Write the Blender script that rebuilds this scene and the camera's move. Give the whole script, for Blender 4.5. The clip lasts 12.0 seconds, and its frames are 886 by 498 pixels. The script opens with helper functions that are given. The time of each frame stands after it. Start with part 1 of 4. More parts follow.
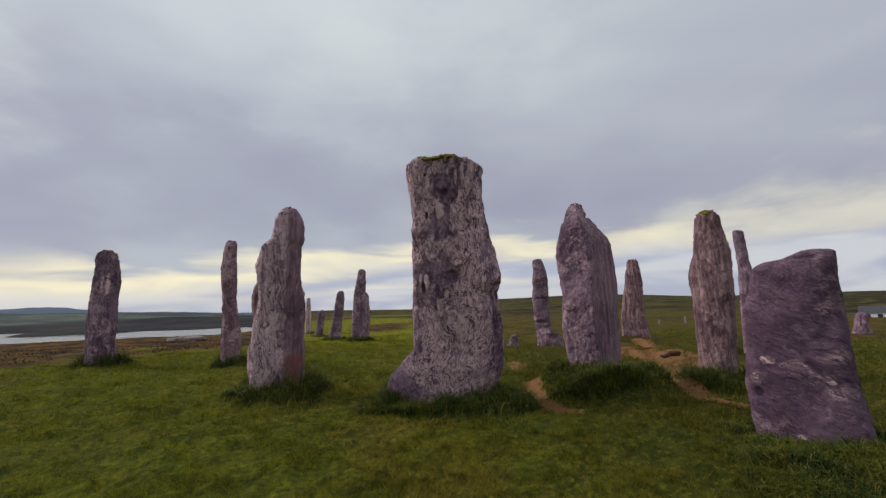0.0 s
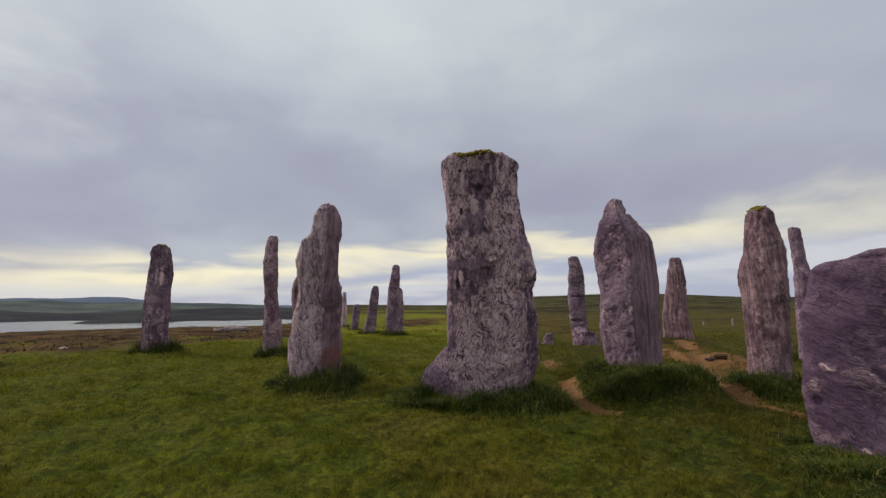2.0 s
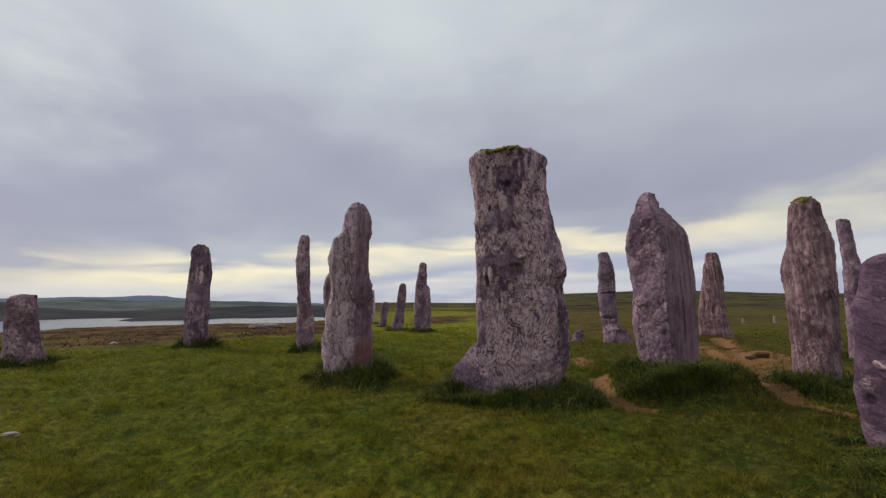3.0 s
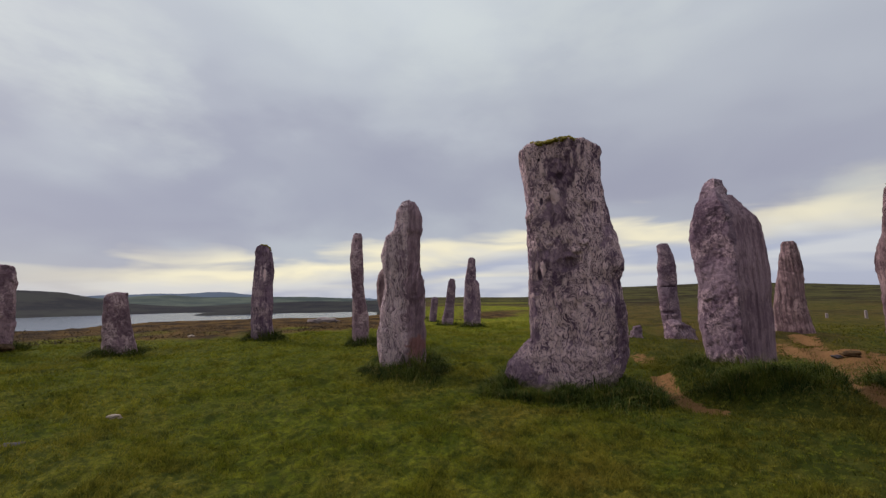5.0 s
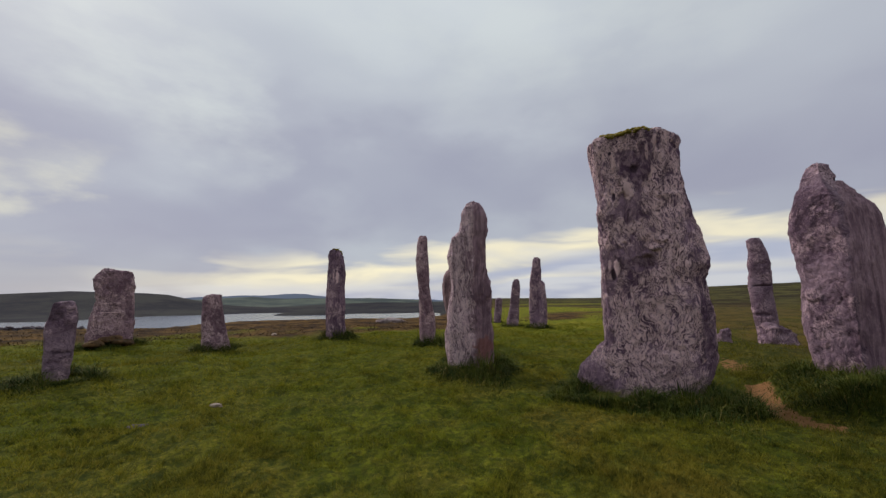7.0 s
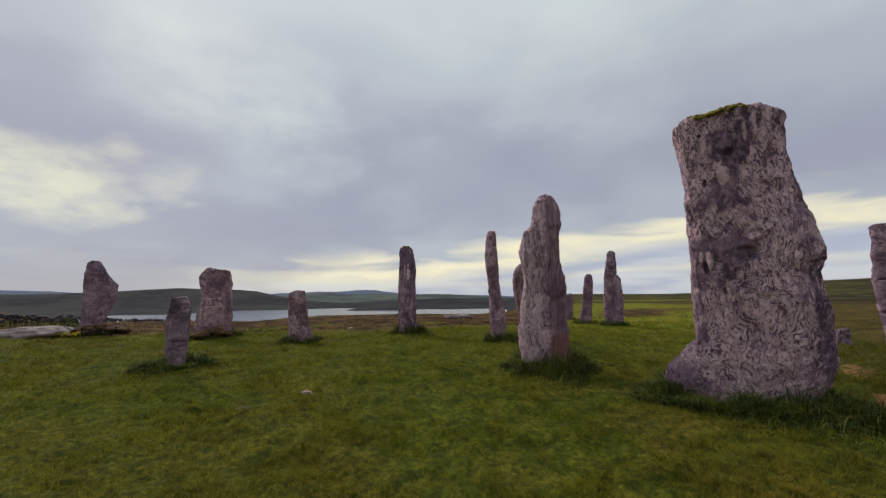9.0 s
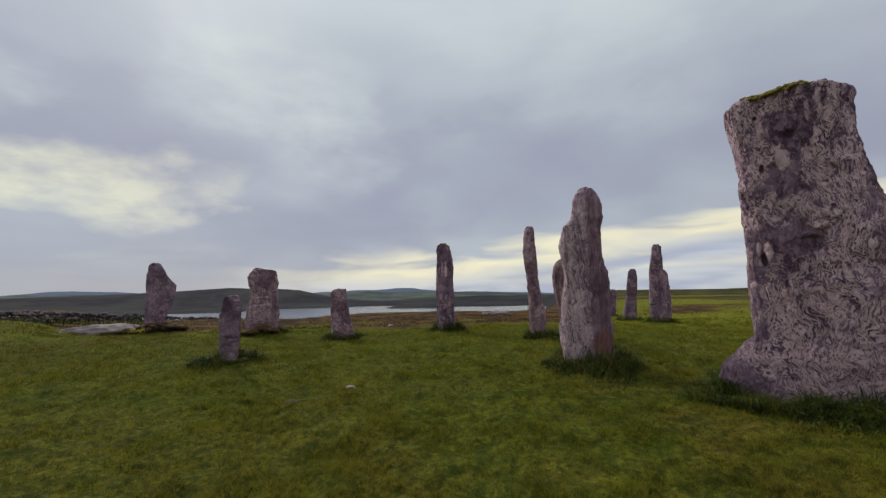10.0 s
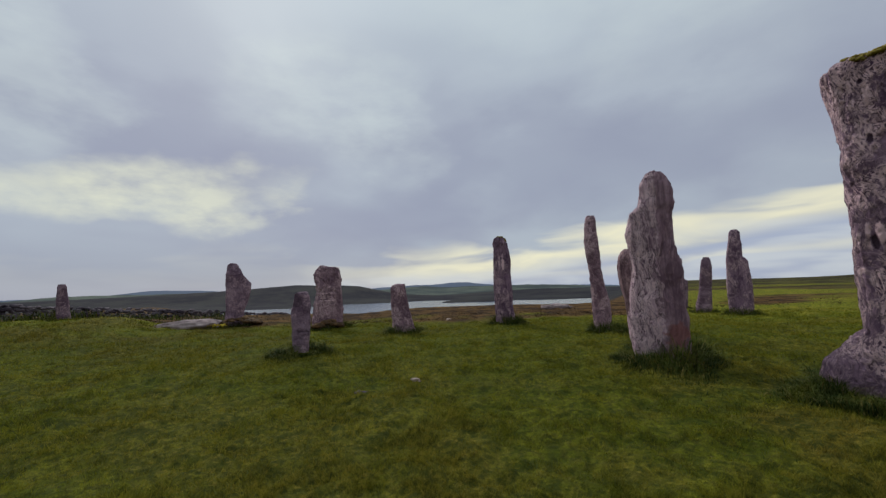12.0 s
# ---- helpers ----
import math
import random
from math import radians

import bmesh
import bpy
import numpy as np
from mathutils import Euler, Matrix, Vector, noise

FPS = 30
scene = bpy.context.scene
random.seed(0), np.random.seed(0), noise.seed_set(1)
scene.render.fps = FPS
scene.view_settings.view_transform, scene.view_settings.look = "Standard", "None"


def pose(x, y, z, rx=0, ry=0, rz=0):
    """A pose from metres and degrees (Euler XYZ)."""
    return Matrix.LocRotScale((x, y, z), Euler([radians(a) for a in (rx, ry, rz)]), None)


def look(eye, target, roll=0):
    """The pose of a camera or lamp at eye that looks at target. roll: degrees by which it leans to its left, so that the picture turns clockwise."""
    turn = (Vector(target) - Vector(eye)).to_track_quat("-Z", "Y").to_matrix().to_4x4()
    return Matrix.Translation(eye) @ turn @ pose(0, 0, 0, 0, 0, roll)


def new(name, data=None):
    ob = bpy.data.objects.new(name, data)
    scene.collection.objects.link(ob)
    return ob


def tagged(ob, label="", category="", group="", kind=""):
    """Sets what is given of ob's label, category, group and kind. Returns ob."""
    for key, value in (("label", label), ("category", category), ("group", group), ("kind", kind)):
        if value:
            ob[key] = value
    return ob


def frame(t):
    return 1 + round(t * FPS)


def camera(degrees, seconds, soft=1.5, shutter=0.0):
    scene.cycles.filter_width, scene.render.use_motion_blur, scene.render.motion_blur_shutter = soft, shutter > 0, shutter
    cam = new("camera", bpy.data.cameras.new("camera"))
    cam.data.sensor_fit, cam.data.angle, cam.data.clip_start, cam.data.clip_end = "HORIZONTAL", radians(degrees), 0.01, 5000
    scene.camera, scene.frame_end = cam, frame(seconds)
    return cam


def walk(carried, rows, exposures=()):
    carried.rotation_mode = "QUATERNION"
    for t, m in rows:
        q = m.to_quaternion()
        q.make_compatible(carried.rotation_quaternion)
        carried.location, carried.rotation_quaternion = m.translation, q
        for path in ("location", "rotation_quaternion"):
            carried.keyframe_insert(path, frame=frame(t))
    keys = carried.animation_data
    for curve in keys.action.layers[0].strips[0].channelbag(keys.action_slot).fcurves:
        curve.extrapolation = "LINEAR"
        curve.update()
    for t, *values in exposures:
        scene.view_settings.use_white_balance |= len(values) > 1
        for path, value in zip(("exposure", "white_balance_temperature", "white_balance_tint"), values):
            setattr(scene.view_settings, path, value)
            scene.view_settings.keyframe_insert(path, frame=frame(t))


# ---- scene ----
cam = camera(96.6, 12.0, soft=1.35)
PATH = [
    (0, (-0.054, 0.023, 1.738), (-0.049, 2.0, 2.036), -1.2),
    (0.5, (-0.018, 0.039, 1.758), (-0.049, 2.017, 2.049), -1.0),
    (1, (-0.035, 0.028, 1.751), (-0.099, 2.006, 2.042), -0.6),
    (1.5, (-0.048, 0.023, 1.757), (-0.154, 1.999, 2.042), -0.3),
    (2, (-0.083, 0.023, 1.738), (-0.245, 1.996, 2.019), -0.1),
    (2.5, (-0.126, 0.004, 1.726), (-0.348, 1.972, 2.0), -0.1),
    (3, (-0.146, -0.036, 1.711), (-0.436, 1.924, 1.981), -0.2),
    (5, (-0.21, -0.079, 1.731), (-0.735, 1.836, 1.976), -0.5),
    (5.5, (-0.254, -0.085, 1.713), (-0.842, 1.811, 1.957), -0.6),
    (6, (-0.28, -0.09, 1.702), (-0.942, 1.782, 1.947), -0.7),
    (6.5, (-0.305, -0.101, 1.719), (-1.043, 1.742, 1.966), -0.6),
    (7, (-0.291, -0.132, 1.727), (-1.108, 1.676, 1.98), -0.6),
    (9, (-0.408, -0.219, 1.722), (-1.512, 1.431, 1.958), -0.6),
    (9.5, (-0.387, -0.21, 1.72), (-1.573, 1.384, 1.949), -0.8),
    (10, (-0.436, -0.227, 1.706), (-1.689, 1.315, 1.932), -1.1),
    (10.5, (-0.442, -0.224, 1.714), (-1.765, 1.261, 1.934), -1.5),
    (11, (-0.481, -0.254, 1.706), (-1.858, 1.18, 1.924), -1.7),
    (11.5, (-0.497, -0.267, 1.709), (-1.92, 1.123, 1.92), -1.9),
    (12, (-0.531, -0.28, 1.7), (-1.985, 1.078, 1.904), -2.0),
]
walk(cam, [(t, look(eye, target, roll)) for t, eye, target, roll in PATH], [(0, 0.04, 6450, 15), (7, 0.04, 6450, 15), (9, 0.02, 6420, 13), (12, -0.10, 6120, 11.5)])

# ---- light ----
SUN_ELEVATION, SUN_AZIMUTH = radians(38), radians(75)   # azimuth to the left of +y
sun = new("sun", bpy.data.lights.new("sun", "SUN"))
sun.data.energy, sun.data.angle, sun.data.color = 2.1, radians(16), (1.0, 0.95, 0.88)
sun_from = Vector((-math.sin(SUN_AZIMUTH) * math.cos(SUN_ELEVATION), math.cos(SUN_AZIMUTH) * math.cos(SUN_ELEVATION), math.sin(SUN_ELEVATION)))
sun.matrix_world = look(sun_from * 50, (0, 0, 0))


class Graph:
    """Short forms for a node tree."""

    def __init__(self, tree):
        self.tree = tree

    def node(self, kind, *values):
        made = self.tree.nodes.new(kind)
        for socket, value in zip(made.inputs, values):
            self.put(socket, value)
        return made

    def put(self, socket, value):
        if value is None:
            return
        if isinstance(value, bpy.types.NodeSocket):
            self.tree.links.new(value, socket)
        elif isinstance(value, tuple) and len(value) == 3 and socket.type == "RGBA":
            socket.default_value = (*value, 1)
        else:
            socket.default_value = value

    def math(self, op, a, b=None, c=None):
        made = self.node("ShaderNodeMath", a, b, c)
        made.operation = op
        return made.outputs[0]

    def vector(self, op, a, b=None):
        made = self.node("ShaderNodeVectorMath", a, b)
        made.operation = op
        return made.outputs[0]

    def step(self, value, a, b, c=0.0, d=1.0):
        made = self.node("ShaderNodeMapRange", value, a, b, c, d)
        made.interpolation_type = "SMOOTHSTEP"
        return made.outputs[0]

    def line(self, value, a, b, c=0.0, d=1.0):
        return self.node("ShaderNodeMapRange", value, a, b, c, d).outputs[0]

    def mix(self, fac, a, b, blend="MIX"):
        made = self.tree.nodes.new("ShaderNodeMix")
        made.data_type, made.blend_type = "RGBA", blend
        self.put(made.inputs[0], fac), self.put(made.inputs[6], a), self.put(made.inputs[7], b)
        return made.outputs[2]

    def noise(self, vec, scale, detail=4.0, rough=0.55, distortion=0.0):
        made = self.tree.nodes.new("ShaderNodeTexNoise")
        self.put(made.inputs["Vector"], vec), self.put(made.inputs["Scale"], scale)
        self.put(made.inputs["Detail"], detail), self.put(made.inputs["Roughness"], rough)
        self.put(made.inputs["Distortion"], distortion)
        return made.outputs[0]

    def noise_colour(self, vec, scale, detail=3.0):
        made = self.tree.nodes.new("ShaderNodeTexNoise")
        self.put(made.inputs["Vector"], vec), self.put(made.inputs["Scale"], scale), self.put(made.inputs["Detail"], detail)
        return made.outputs["Color"]

    def attribute(self, name):
        made = self.tree.nodes.new("ShaderNodeAttribute")
        made.attribute_name = name
        return made.outputs["Fac"]

    def bump(self, height, strength, distance, normal=None):
        made = self.tree.nodes.new("ShaderNodeBump")
        self.put(made.inputs["Strength"], strength), self.put(made.inputs["Distance"], distance)
        self.put(made.inputs["Height"], height), self.put(made.inputs["Normal"], normal)
        return made.outputs[0]


# ---- sky: a broken overcast, thick above, with a bright gap towards the horizon ----
world = bpy.data.worlds.new("world")
scene.world = world
world.use_nodes = True
world.node_tree.nodes.clear()
g = Graph(world.node_tree)
way = g.node("ShaderNodeTexCoord").outputs["Generated"]
axes = g.node("ShaderNodeSeparateXYZ", way).outputs
high = g.math("MULTIPLY", g.math("ARCSINE", axes[2]), 57.2958)
turn = g.math("MULTIPLY", g.math("ARCTAN2", g.math("MULTIPLY", axes[0], -1.0), axes[1]), 57.2958)
deep = g.math("ADD", g.math("MAXIMUM", axes[2], 0.0), 0.22)
flat = g.node("ShaderNodeCombineXYZ", g.math("DIVIDE", axes[0], deep), g.math("DIVIDE", axes[1], deep), 0.0).outputs[0]
broad = g.noise(g.vector("ADD", flat, (3.1, 1.7, 0.4)), 0.75, 2.0, 0.5, 0.6)
puffs = g.noise(g.vector("ADD", flat, (7.4, 2.2, 0.0)), 1.7, 3.0, 0.45, 0.6)
soft_puffs = g.math("ADD", g.math("MULTIPLY", broad, 0.72), g.math("MULTIPLY", puffs, 0.28))
cloud = g.mix(g.step(soft_puffs, 0.34, 0.66), (0.345, 0.36, 0.43), (0.45, 0.49, 0.525))
upper = g.math("MULTIPLY", g.step(high, 10.0, 42.0), 0.85)
cloud = g.mix(upper, cloud, g.mix(g.step(soft_puffs, 0.36, 0.62), (0.52, 0.58, 0.605), (0.655, 0.725, 0.725)))
# thick and thin places in the cloud: turn, height, half width, half height, amount
stir = g.vector("SUBTRACT", g.noise_colour(g.vector("MULTIPLY", way, (1.0, 1.0, 2.0)), 4.2, 7.0), (0.5, 0.5, 0.5))
stirred = g.node("ShaderNodeSeparateXYZ", stir).outputs
cloud_turn = g.math("ADD", turn, g.math("MULTIPLY", stirred[0], 30.0))
cloud_high = g.math("ADD", high, g.math("MULTIPLY", stirred[1], 15.0))
THICK_AND_THIN = [
    (32, 17, 20, 5.5, -0.55), (6, 18, 15, 5, -0.4), (-22, 16, 16, 4, -0.2), (45, 20, 5, 7, -0.3), (86, 20, 9, 4, -0.5), (75, 17, 7, 3, -0.35), (55, 10, 10, 3.5, -0.4), (-48, 2.0, 13, 2.2, -0.9),
    (62, 26, 9, 6, 0.42), (54, 21, 7, 4, 0.25), (80, 12, 8, 4.2, 0.7), (91, 10.6, 9, 2.6, 0.6), (73, 9.2, 5, 1.4, 0.5), (97, 24, 6, 8, 0.4), (8, 37, 30, 8, 0.25), (-46, 9.5, 15, 3.2, 0.4)]
ripple = g.line(g.noise(g.vector("MULTIPLY", way, (1.0, 1.0, 2.4)), 7.5, 5.0, 0.55), 0.36, 0.6, 0.25, 1.0)
for c_turn, c_high, c_wide, c_tall, amount in THICK_AND_THIN:
    across = g.math("DIVIDE", g.math("SUBTRACT", cloud_turn, float(c_turn)), float(c_wide))
    upward = g.math("DIVIDE", g.math("SUBTRACT", cloud_high, float(c_high)), float(c_tall))
    reach = g.math("ADD", g.math("MULTIPLY", across, across), g.math("MULTIPLY", upward, upward))
    glow = (0.86, 0.85, 0.60) if c_high < 15 else (0.70, 0.77, 0.70)
    cloud = g.mix(g.math("MULTIPLY", g.step(reach, 2.8, 0.0, 0.0, abs(amount)), ripple if amount > 0 else 1.0), cloud, glow if amount > 0 else (0.310, 0.325, 0.405))
# the gap near the horizon
streak = g.node("ShaderNodeCombineXYZ", g.math("MULTIPLY", turn, 0.045), g.math("MULTIPLY", high, 0.22), 2.0).outputs[0]
wisps = g.noise(streak, 1.6, 3.0, 0.45, 0.4)
middle = g.math("ADD", g.step(turn, 52.0, -8.0, 2.5, 8.4), g.line(wisps, 0.3, 0.7, -1.4, 1.4))
below = g.step(g.math("SUBTRACT", high, middle), 0.6, -2.2)
cloud = g.mix(g.math("MULTIPLY", below, 0.85), cloud, g.mix(g.step(wisps, 0.4, 0.62), (0.42, 0.465, 0.57), (0.62, 0.65, 0.66)))
gap = g.step(g.math("ABSOLUTE", g.math("SUBTRACT", high, middle)), g.line(wisps, 0.35, 0.65, 1.8, 3.6), 0.0)
gap = g.math("MULTIPLY", gap, g.math("MULTIPLY", g.step(turn, 72.0, 36.0, 0.3, 1.0), g.step(turn, -48.0, -16.0, 0.3, 1.0)))
lower = g.step(g.math("ABSOLUTE", g.math("SUBTRACT", high, g.math("MULTIPLY", middle, 0.42))), g.line(wisps, 0.35, 0.65, 1.3, 0.5), 0.0, 0.0, 0.4)
gap = g.math("MAXIMUM", gap, g.math("MULTIPLY", lower, g.math("MULTIPLY", g.step(turn, 44.0, 20.0), g.step(turn, -30.0, -6.0))))
gap = g.math("MULTIPLY", gap, g.line(puffs, 0.35, 0.6, 0.62, 1.0))
cloud = g.mix(g.math("MULTIPLY", gap, 0.92), cloud, (0.97, 0.90, 0.60))
heavy = g.math("MULTIPLY", g.step(turn, 50.0, 76.0), g.step(high, 9.5, 2.0))
cloud = g.mix(g.math("MULTIPLY", heavy, 0.8), cloud, (0.325, 0.352, 0.425))
air = world.node_tree.nodes.new("ShaderNodeTexSky")
air.sky_type, air.sun_disc = "NISHITA", False
air.sun_elevation, air.sun_rotation = SUN_ELEVATION, -SUN_AZIMUTH
thin_air = g.vector("MULTIPLY", air.outputs[0], (0.1, 0.1, 0.1))
back = g.node("ShaderNodeBackground", g.mix(0.93, thin_air, cloud), 1.0)
g.tree.links.new(back.outputs[0], g.node("ShaderNodeOutputWorld").inputs[0])


# ---- noise on arrays ----
TABLE = np.random.RandomState(4).permutation(256)
LEVEL = np.random.RandomState(5).uniform(-1, 1, 256)


def value_noise(p):
    """Smooth noise from -1 to 1 at the rows of p."""
    cell = np.floor(p).astype(int)
    f = p - cell
    f = f * f * (3 - 2 * f)
    out = 0
    for a in (0, 1):
        for b in (0, 1):
            for c in (0, 1):
                h = TABLE[(TABLE[(TABLE[(cell[:, 0] + a) % 256] + cell[:, 1] + b) % 256] + cell[:, 2] + c) % 256]
                w = (f[:, 0] if a else 1 - f[:, 0]) * (f[:, 1] if b else 1 - f[:, 1]) * (f[:, 2] if c else 1 - f[:, 2])
                out = out + w * LEVEL[h]
    return out


def fbm(p, octaves=4, gain=0.5):
    total, size = 0, 1.0
    for n in range(octaves):
        total = total + size * value_noise(p * 2.03**n + 17.3 * n)
        size *= gain
    return total


def smooth(a, b, x):
    t = np.clip((np.asarray(x, float) - a) / (b - a), 0, 1)
    return t * t * (3 - 2 * t)


# ---- the shape of the land ----
FOOTING = [(-0.03, 8.27, -0.11), (-3.65, 8.82, 0.05), (3.44, 9.61, 0.0), (4.67, 19.46, -0.33), (8.53, 18.09, 0.32), (6.57, 10.03, -0.11), (10.15, 13.62, 0.02),
           (4.2, 4.94, 0.15), (-4.9, 23.62, -0.01), (-7.2, 27.1, -0.22), (-8.87, 28.7, -0.03), (-10.56, 31.31, 0.01), (-11.4, 13.43, 0.15), (-6.88, 12.93, 0.0),
           (-14.04, 9.91, -0.06), (-18.41, 8.68, 0.03), (-10.91, 4.18, 0.15), (-23.66, 6.14, 0.17), (-24.53, -0.63, 0.97), (-5.62, 12.01, 0.27), (2.64, 15.8, 0.25),
           (18, 18, 0.2), (0, 0, 0.0), (0, 4, 0.0), (-3, 3, -0.03), (-6.6, 4.5, -0.06), (3, 2, 0.0), (0, -8, 0.0)]
PATH_LINE = [(8.3, 17.2), (7.5, 14.9), (6.1, 11.4), (5.0, 9.0), (4.75, 7.75), (5.0, 6.7), (5.4, 6.1)]
SCRAPE_LINE = [(2.05, 9.9), (1.85, 8.9), (1.78, 8.1), (1.86, 7.45), (2.08, 6.98)]
SKYLINE = [(-180, 0.3), (-90, 0.4), (-55, 0.6), (-47, 0.7), (-32, 0.85), (-27, 1.05), (-18, 1.4), (-8, 1.15), (-3, 0.35), (2, 0.0), (20, 0.0), (180, 0.3)]


def to_line(x, y, line):
    best = np.full(x.shape, 1e9)
    for (ax, ay), (bx, by) in zip(line, line[1:]):
        t = np.clip(((x - ax) * (bx - ax) + (y - ay) * (by - ay)) / ((bx - ax) ** 2 + (by - ay) ** 2), 0, 1)
        best = np.minimum(best, np.hypot(x - ax - t * (bx - ax), y - ay - t * (by - ay)))
    return best


def bare_ground(x, y):
    """How far the turf is worn away."""
    sand = np.maximum(1 - smooth(0.16, 0.55, to_line(x, y, PATH_LINE)), 1 - smooth(0.10, 0.32, to_line(x, y, SCRAPE_LINE)))
    sand = np.maximum(sand, 0.62 * np.exp(-((((x - 2.1) / 0.35) ** 2 + ((y - 12.0) / 0.9) ** 2) ** 2)))
    return np.maximum(sand, 0.95 * np.exp(-((((x - 6.9) / 1.15) ** 2 + ((y - 13.4) / 2.3) ** 2) ** 2)))


def land(x, y):
    """The height of the ground at arrays of x and y."""
    x, y = np.asarray(x, float), np.asarray(y, float)
    r, az = np.hypot(x, y), np.degrees(np.arctan2(-x, y))
    top, under = 0, 0
    for a, b, c in FOOTING:
        w = ((x - a) ** 2 + (y - b) ** 2 + 1.5) ** -1.6
        top, under = top + w * c, under + w
    w = 0.0008
    near = (top + w * 0.2) / (under + w)
    near = near + 0.32 * np.exp(-((((x - 3.4) / 1.25) ** 2 + ((y - 9.0) / 2.0) ** 2) ** 4))       # bank round the ribbed stone
    near = near + 0.16 * np.exp(-((((x - 5.9) / 1.0) ** 2 + ((y - 9.0) / 0.8) ** 2) ** 2))
    near = near + 0.25 * np.exp(-(((x - 7.2) / 1.3) ** 2 + ((y - 13.2) / 1.2) ** 2))
    near = near - 0.10 * np.exp(-((to_line(x, y, PATH_LINE) / 0.35) ** 2)) - 0.10 * np.exp(-((to_line(x, y, SCRAPE_LINE) / 0.25) ** 2))
    # moor to the right and ahead
    rise = np.tan(np.radians(np.interp(az, *zip(*SKYLINE)))) * 420 + 1.45
    moor = near + rise * smooth(60, 420, r) - 6.5 * smooth(-36, -44, az) * smooth(45, 170, r) * (1 - smooth(215, 380, r))
    p = np.stack([x * 0.012, y * 0.012, 0 * x], -1).reshape(-1, 3)
    rolling = fbm(p, 4).reshape(x.shape)
    moor = moor + rolling * 0.8 * smooth(40, 250, r) - 0.02 * np.maximum(r - 430, 0) * (r > 430) * (1 - smooth(430, 2500, r) * 0.6)
    # slope down to the loch on the left, then hills
    edge = np.interp(az, [20, 29, 45, 52, 60, 68, 80], [46, 37, 37, 36, 30, 33, 36])
    fall = near - 0.066 * np.maximum(r - edge, 0)
    shore = np.maximum(fall, -33.0)
    far_edge = np.interp(az, [20, 40, 46, 52, 60, 68, 80], [865, 870, 1050, 1050, 1050, 900, 930]) + 18 * np.sin(az * 0.53)
    rough = fbm(np.stack([x * 0.0022, y * 0.0022, 0 * x + 5], -1).reshape(-1, 3), 5).reshape(x.shape)
    climb = 6 * smooth(far_edge - 30, far_edge + 60, r)
    one = np.interp(az, [18, 26, 34, 48, 54, 59, 62, 67.5, 73, 82, 95], [-0.3, -0.4, -0.5, -1.0, -0.3, 0.95, 1.1, 1.25, 0.8, 0.4, 0.1])
    two = np.interp(az, [18, 26, 33, 38, 45, 50, 56, 60, 75, 88, 95], [-0.1, -0.1, 0.35, 0.45, 0.45, 0.55, 0.3, 0.5, 0.7, 0.7, 0.35])
    three = np.interp(az, [18, 38, 41.5, 43.5, 46, 49, 60, 70, 79, 84, 90, 100], [-0.3, 0.2, 0.7, 0.85, 0.75, 0.5, 0.3, 0.5, 0.95, 0.9, 0.45, 0.3])
    hills = -33 + climb
    for level, far, wide in ((one, 1500, 260), (two, 2500, 420), (three, 3900, 480)):
        hills = hills + (28.7 + np.tan(np.radians(level)) * far + far * 0.005 * rough) * np.exp(-(((r - far) / wide) ** 2))
    hills = hills + 10 * np.exp(-(((r - 915) / 48) ** 2)) * smooth(36, 42, az) * (1 - smooth(45.5, 49.5, az))      # a low point of land in the loch
    left = np.where(r > 640, np.maximum(shore, hills), shore)
    low = np.maximum(near - 0.014 * np.maximum(r - 36, 0), -20)
    west = np.where(r > 640, np.maximum(low, hills), low)
    bend = smooth(74, 84, az)
    left = left * (1 - bend) + west * bend
    part = smooth(19, 27, az) * (1 - smooth(112, 130, az))
    out = moor * (1 - part) + left * part
    # hummocks in the turf
    q = np.stack([x, y, 0 * x], -1).reshape(-1, 3)
    hummock = 0.04 * fbm(q * 1.1, 2) + 0.03 * fbm(q * 3.1 + 3, 2) + 0.028 * fbm(q * 7.5 + 9, 2)
    return out + hummock.reshape(x.shape) * (1 - smooth(18, 60, r) * 0.3)


def land_at(x, y):
    return float(land(np.array([x]), np.array([y]))[0])


# ---- materials ----
def material(name):
    m = bpy.data.materials.new(name)
    m.use_nodes = True
    gr = Graph(m.node_tree)
    bsdf = m.node_tree.nodes["Principled BSDF"]
    return m, gr, bsdf


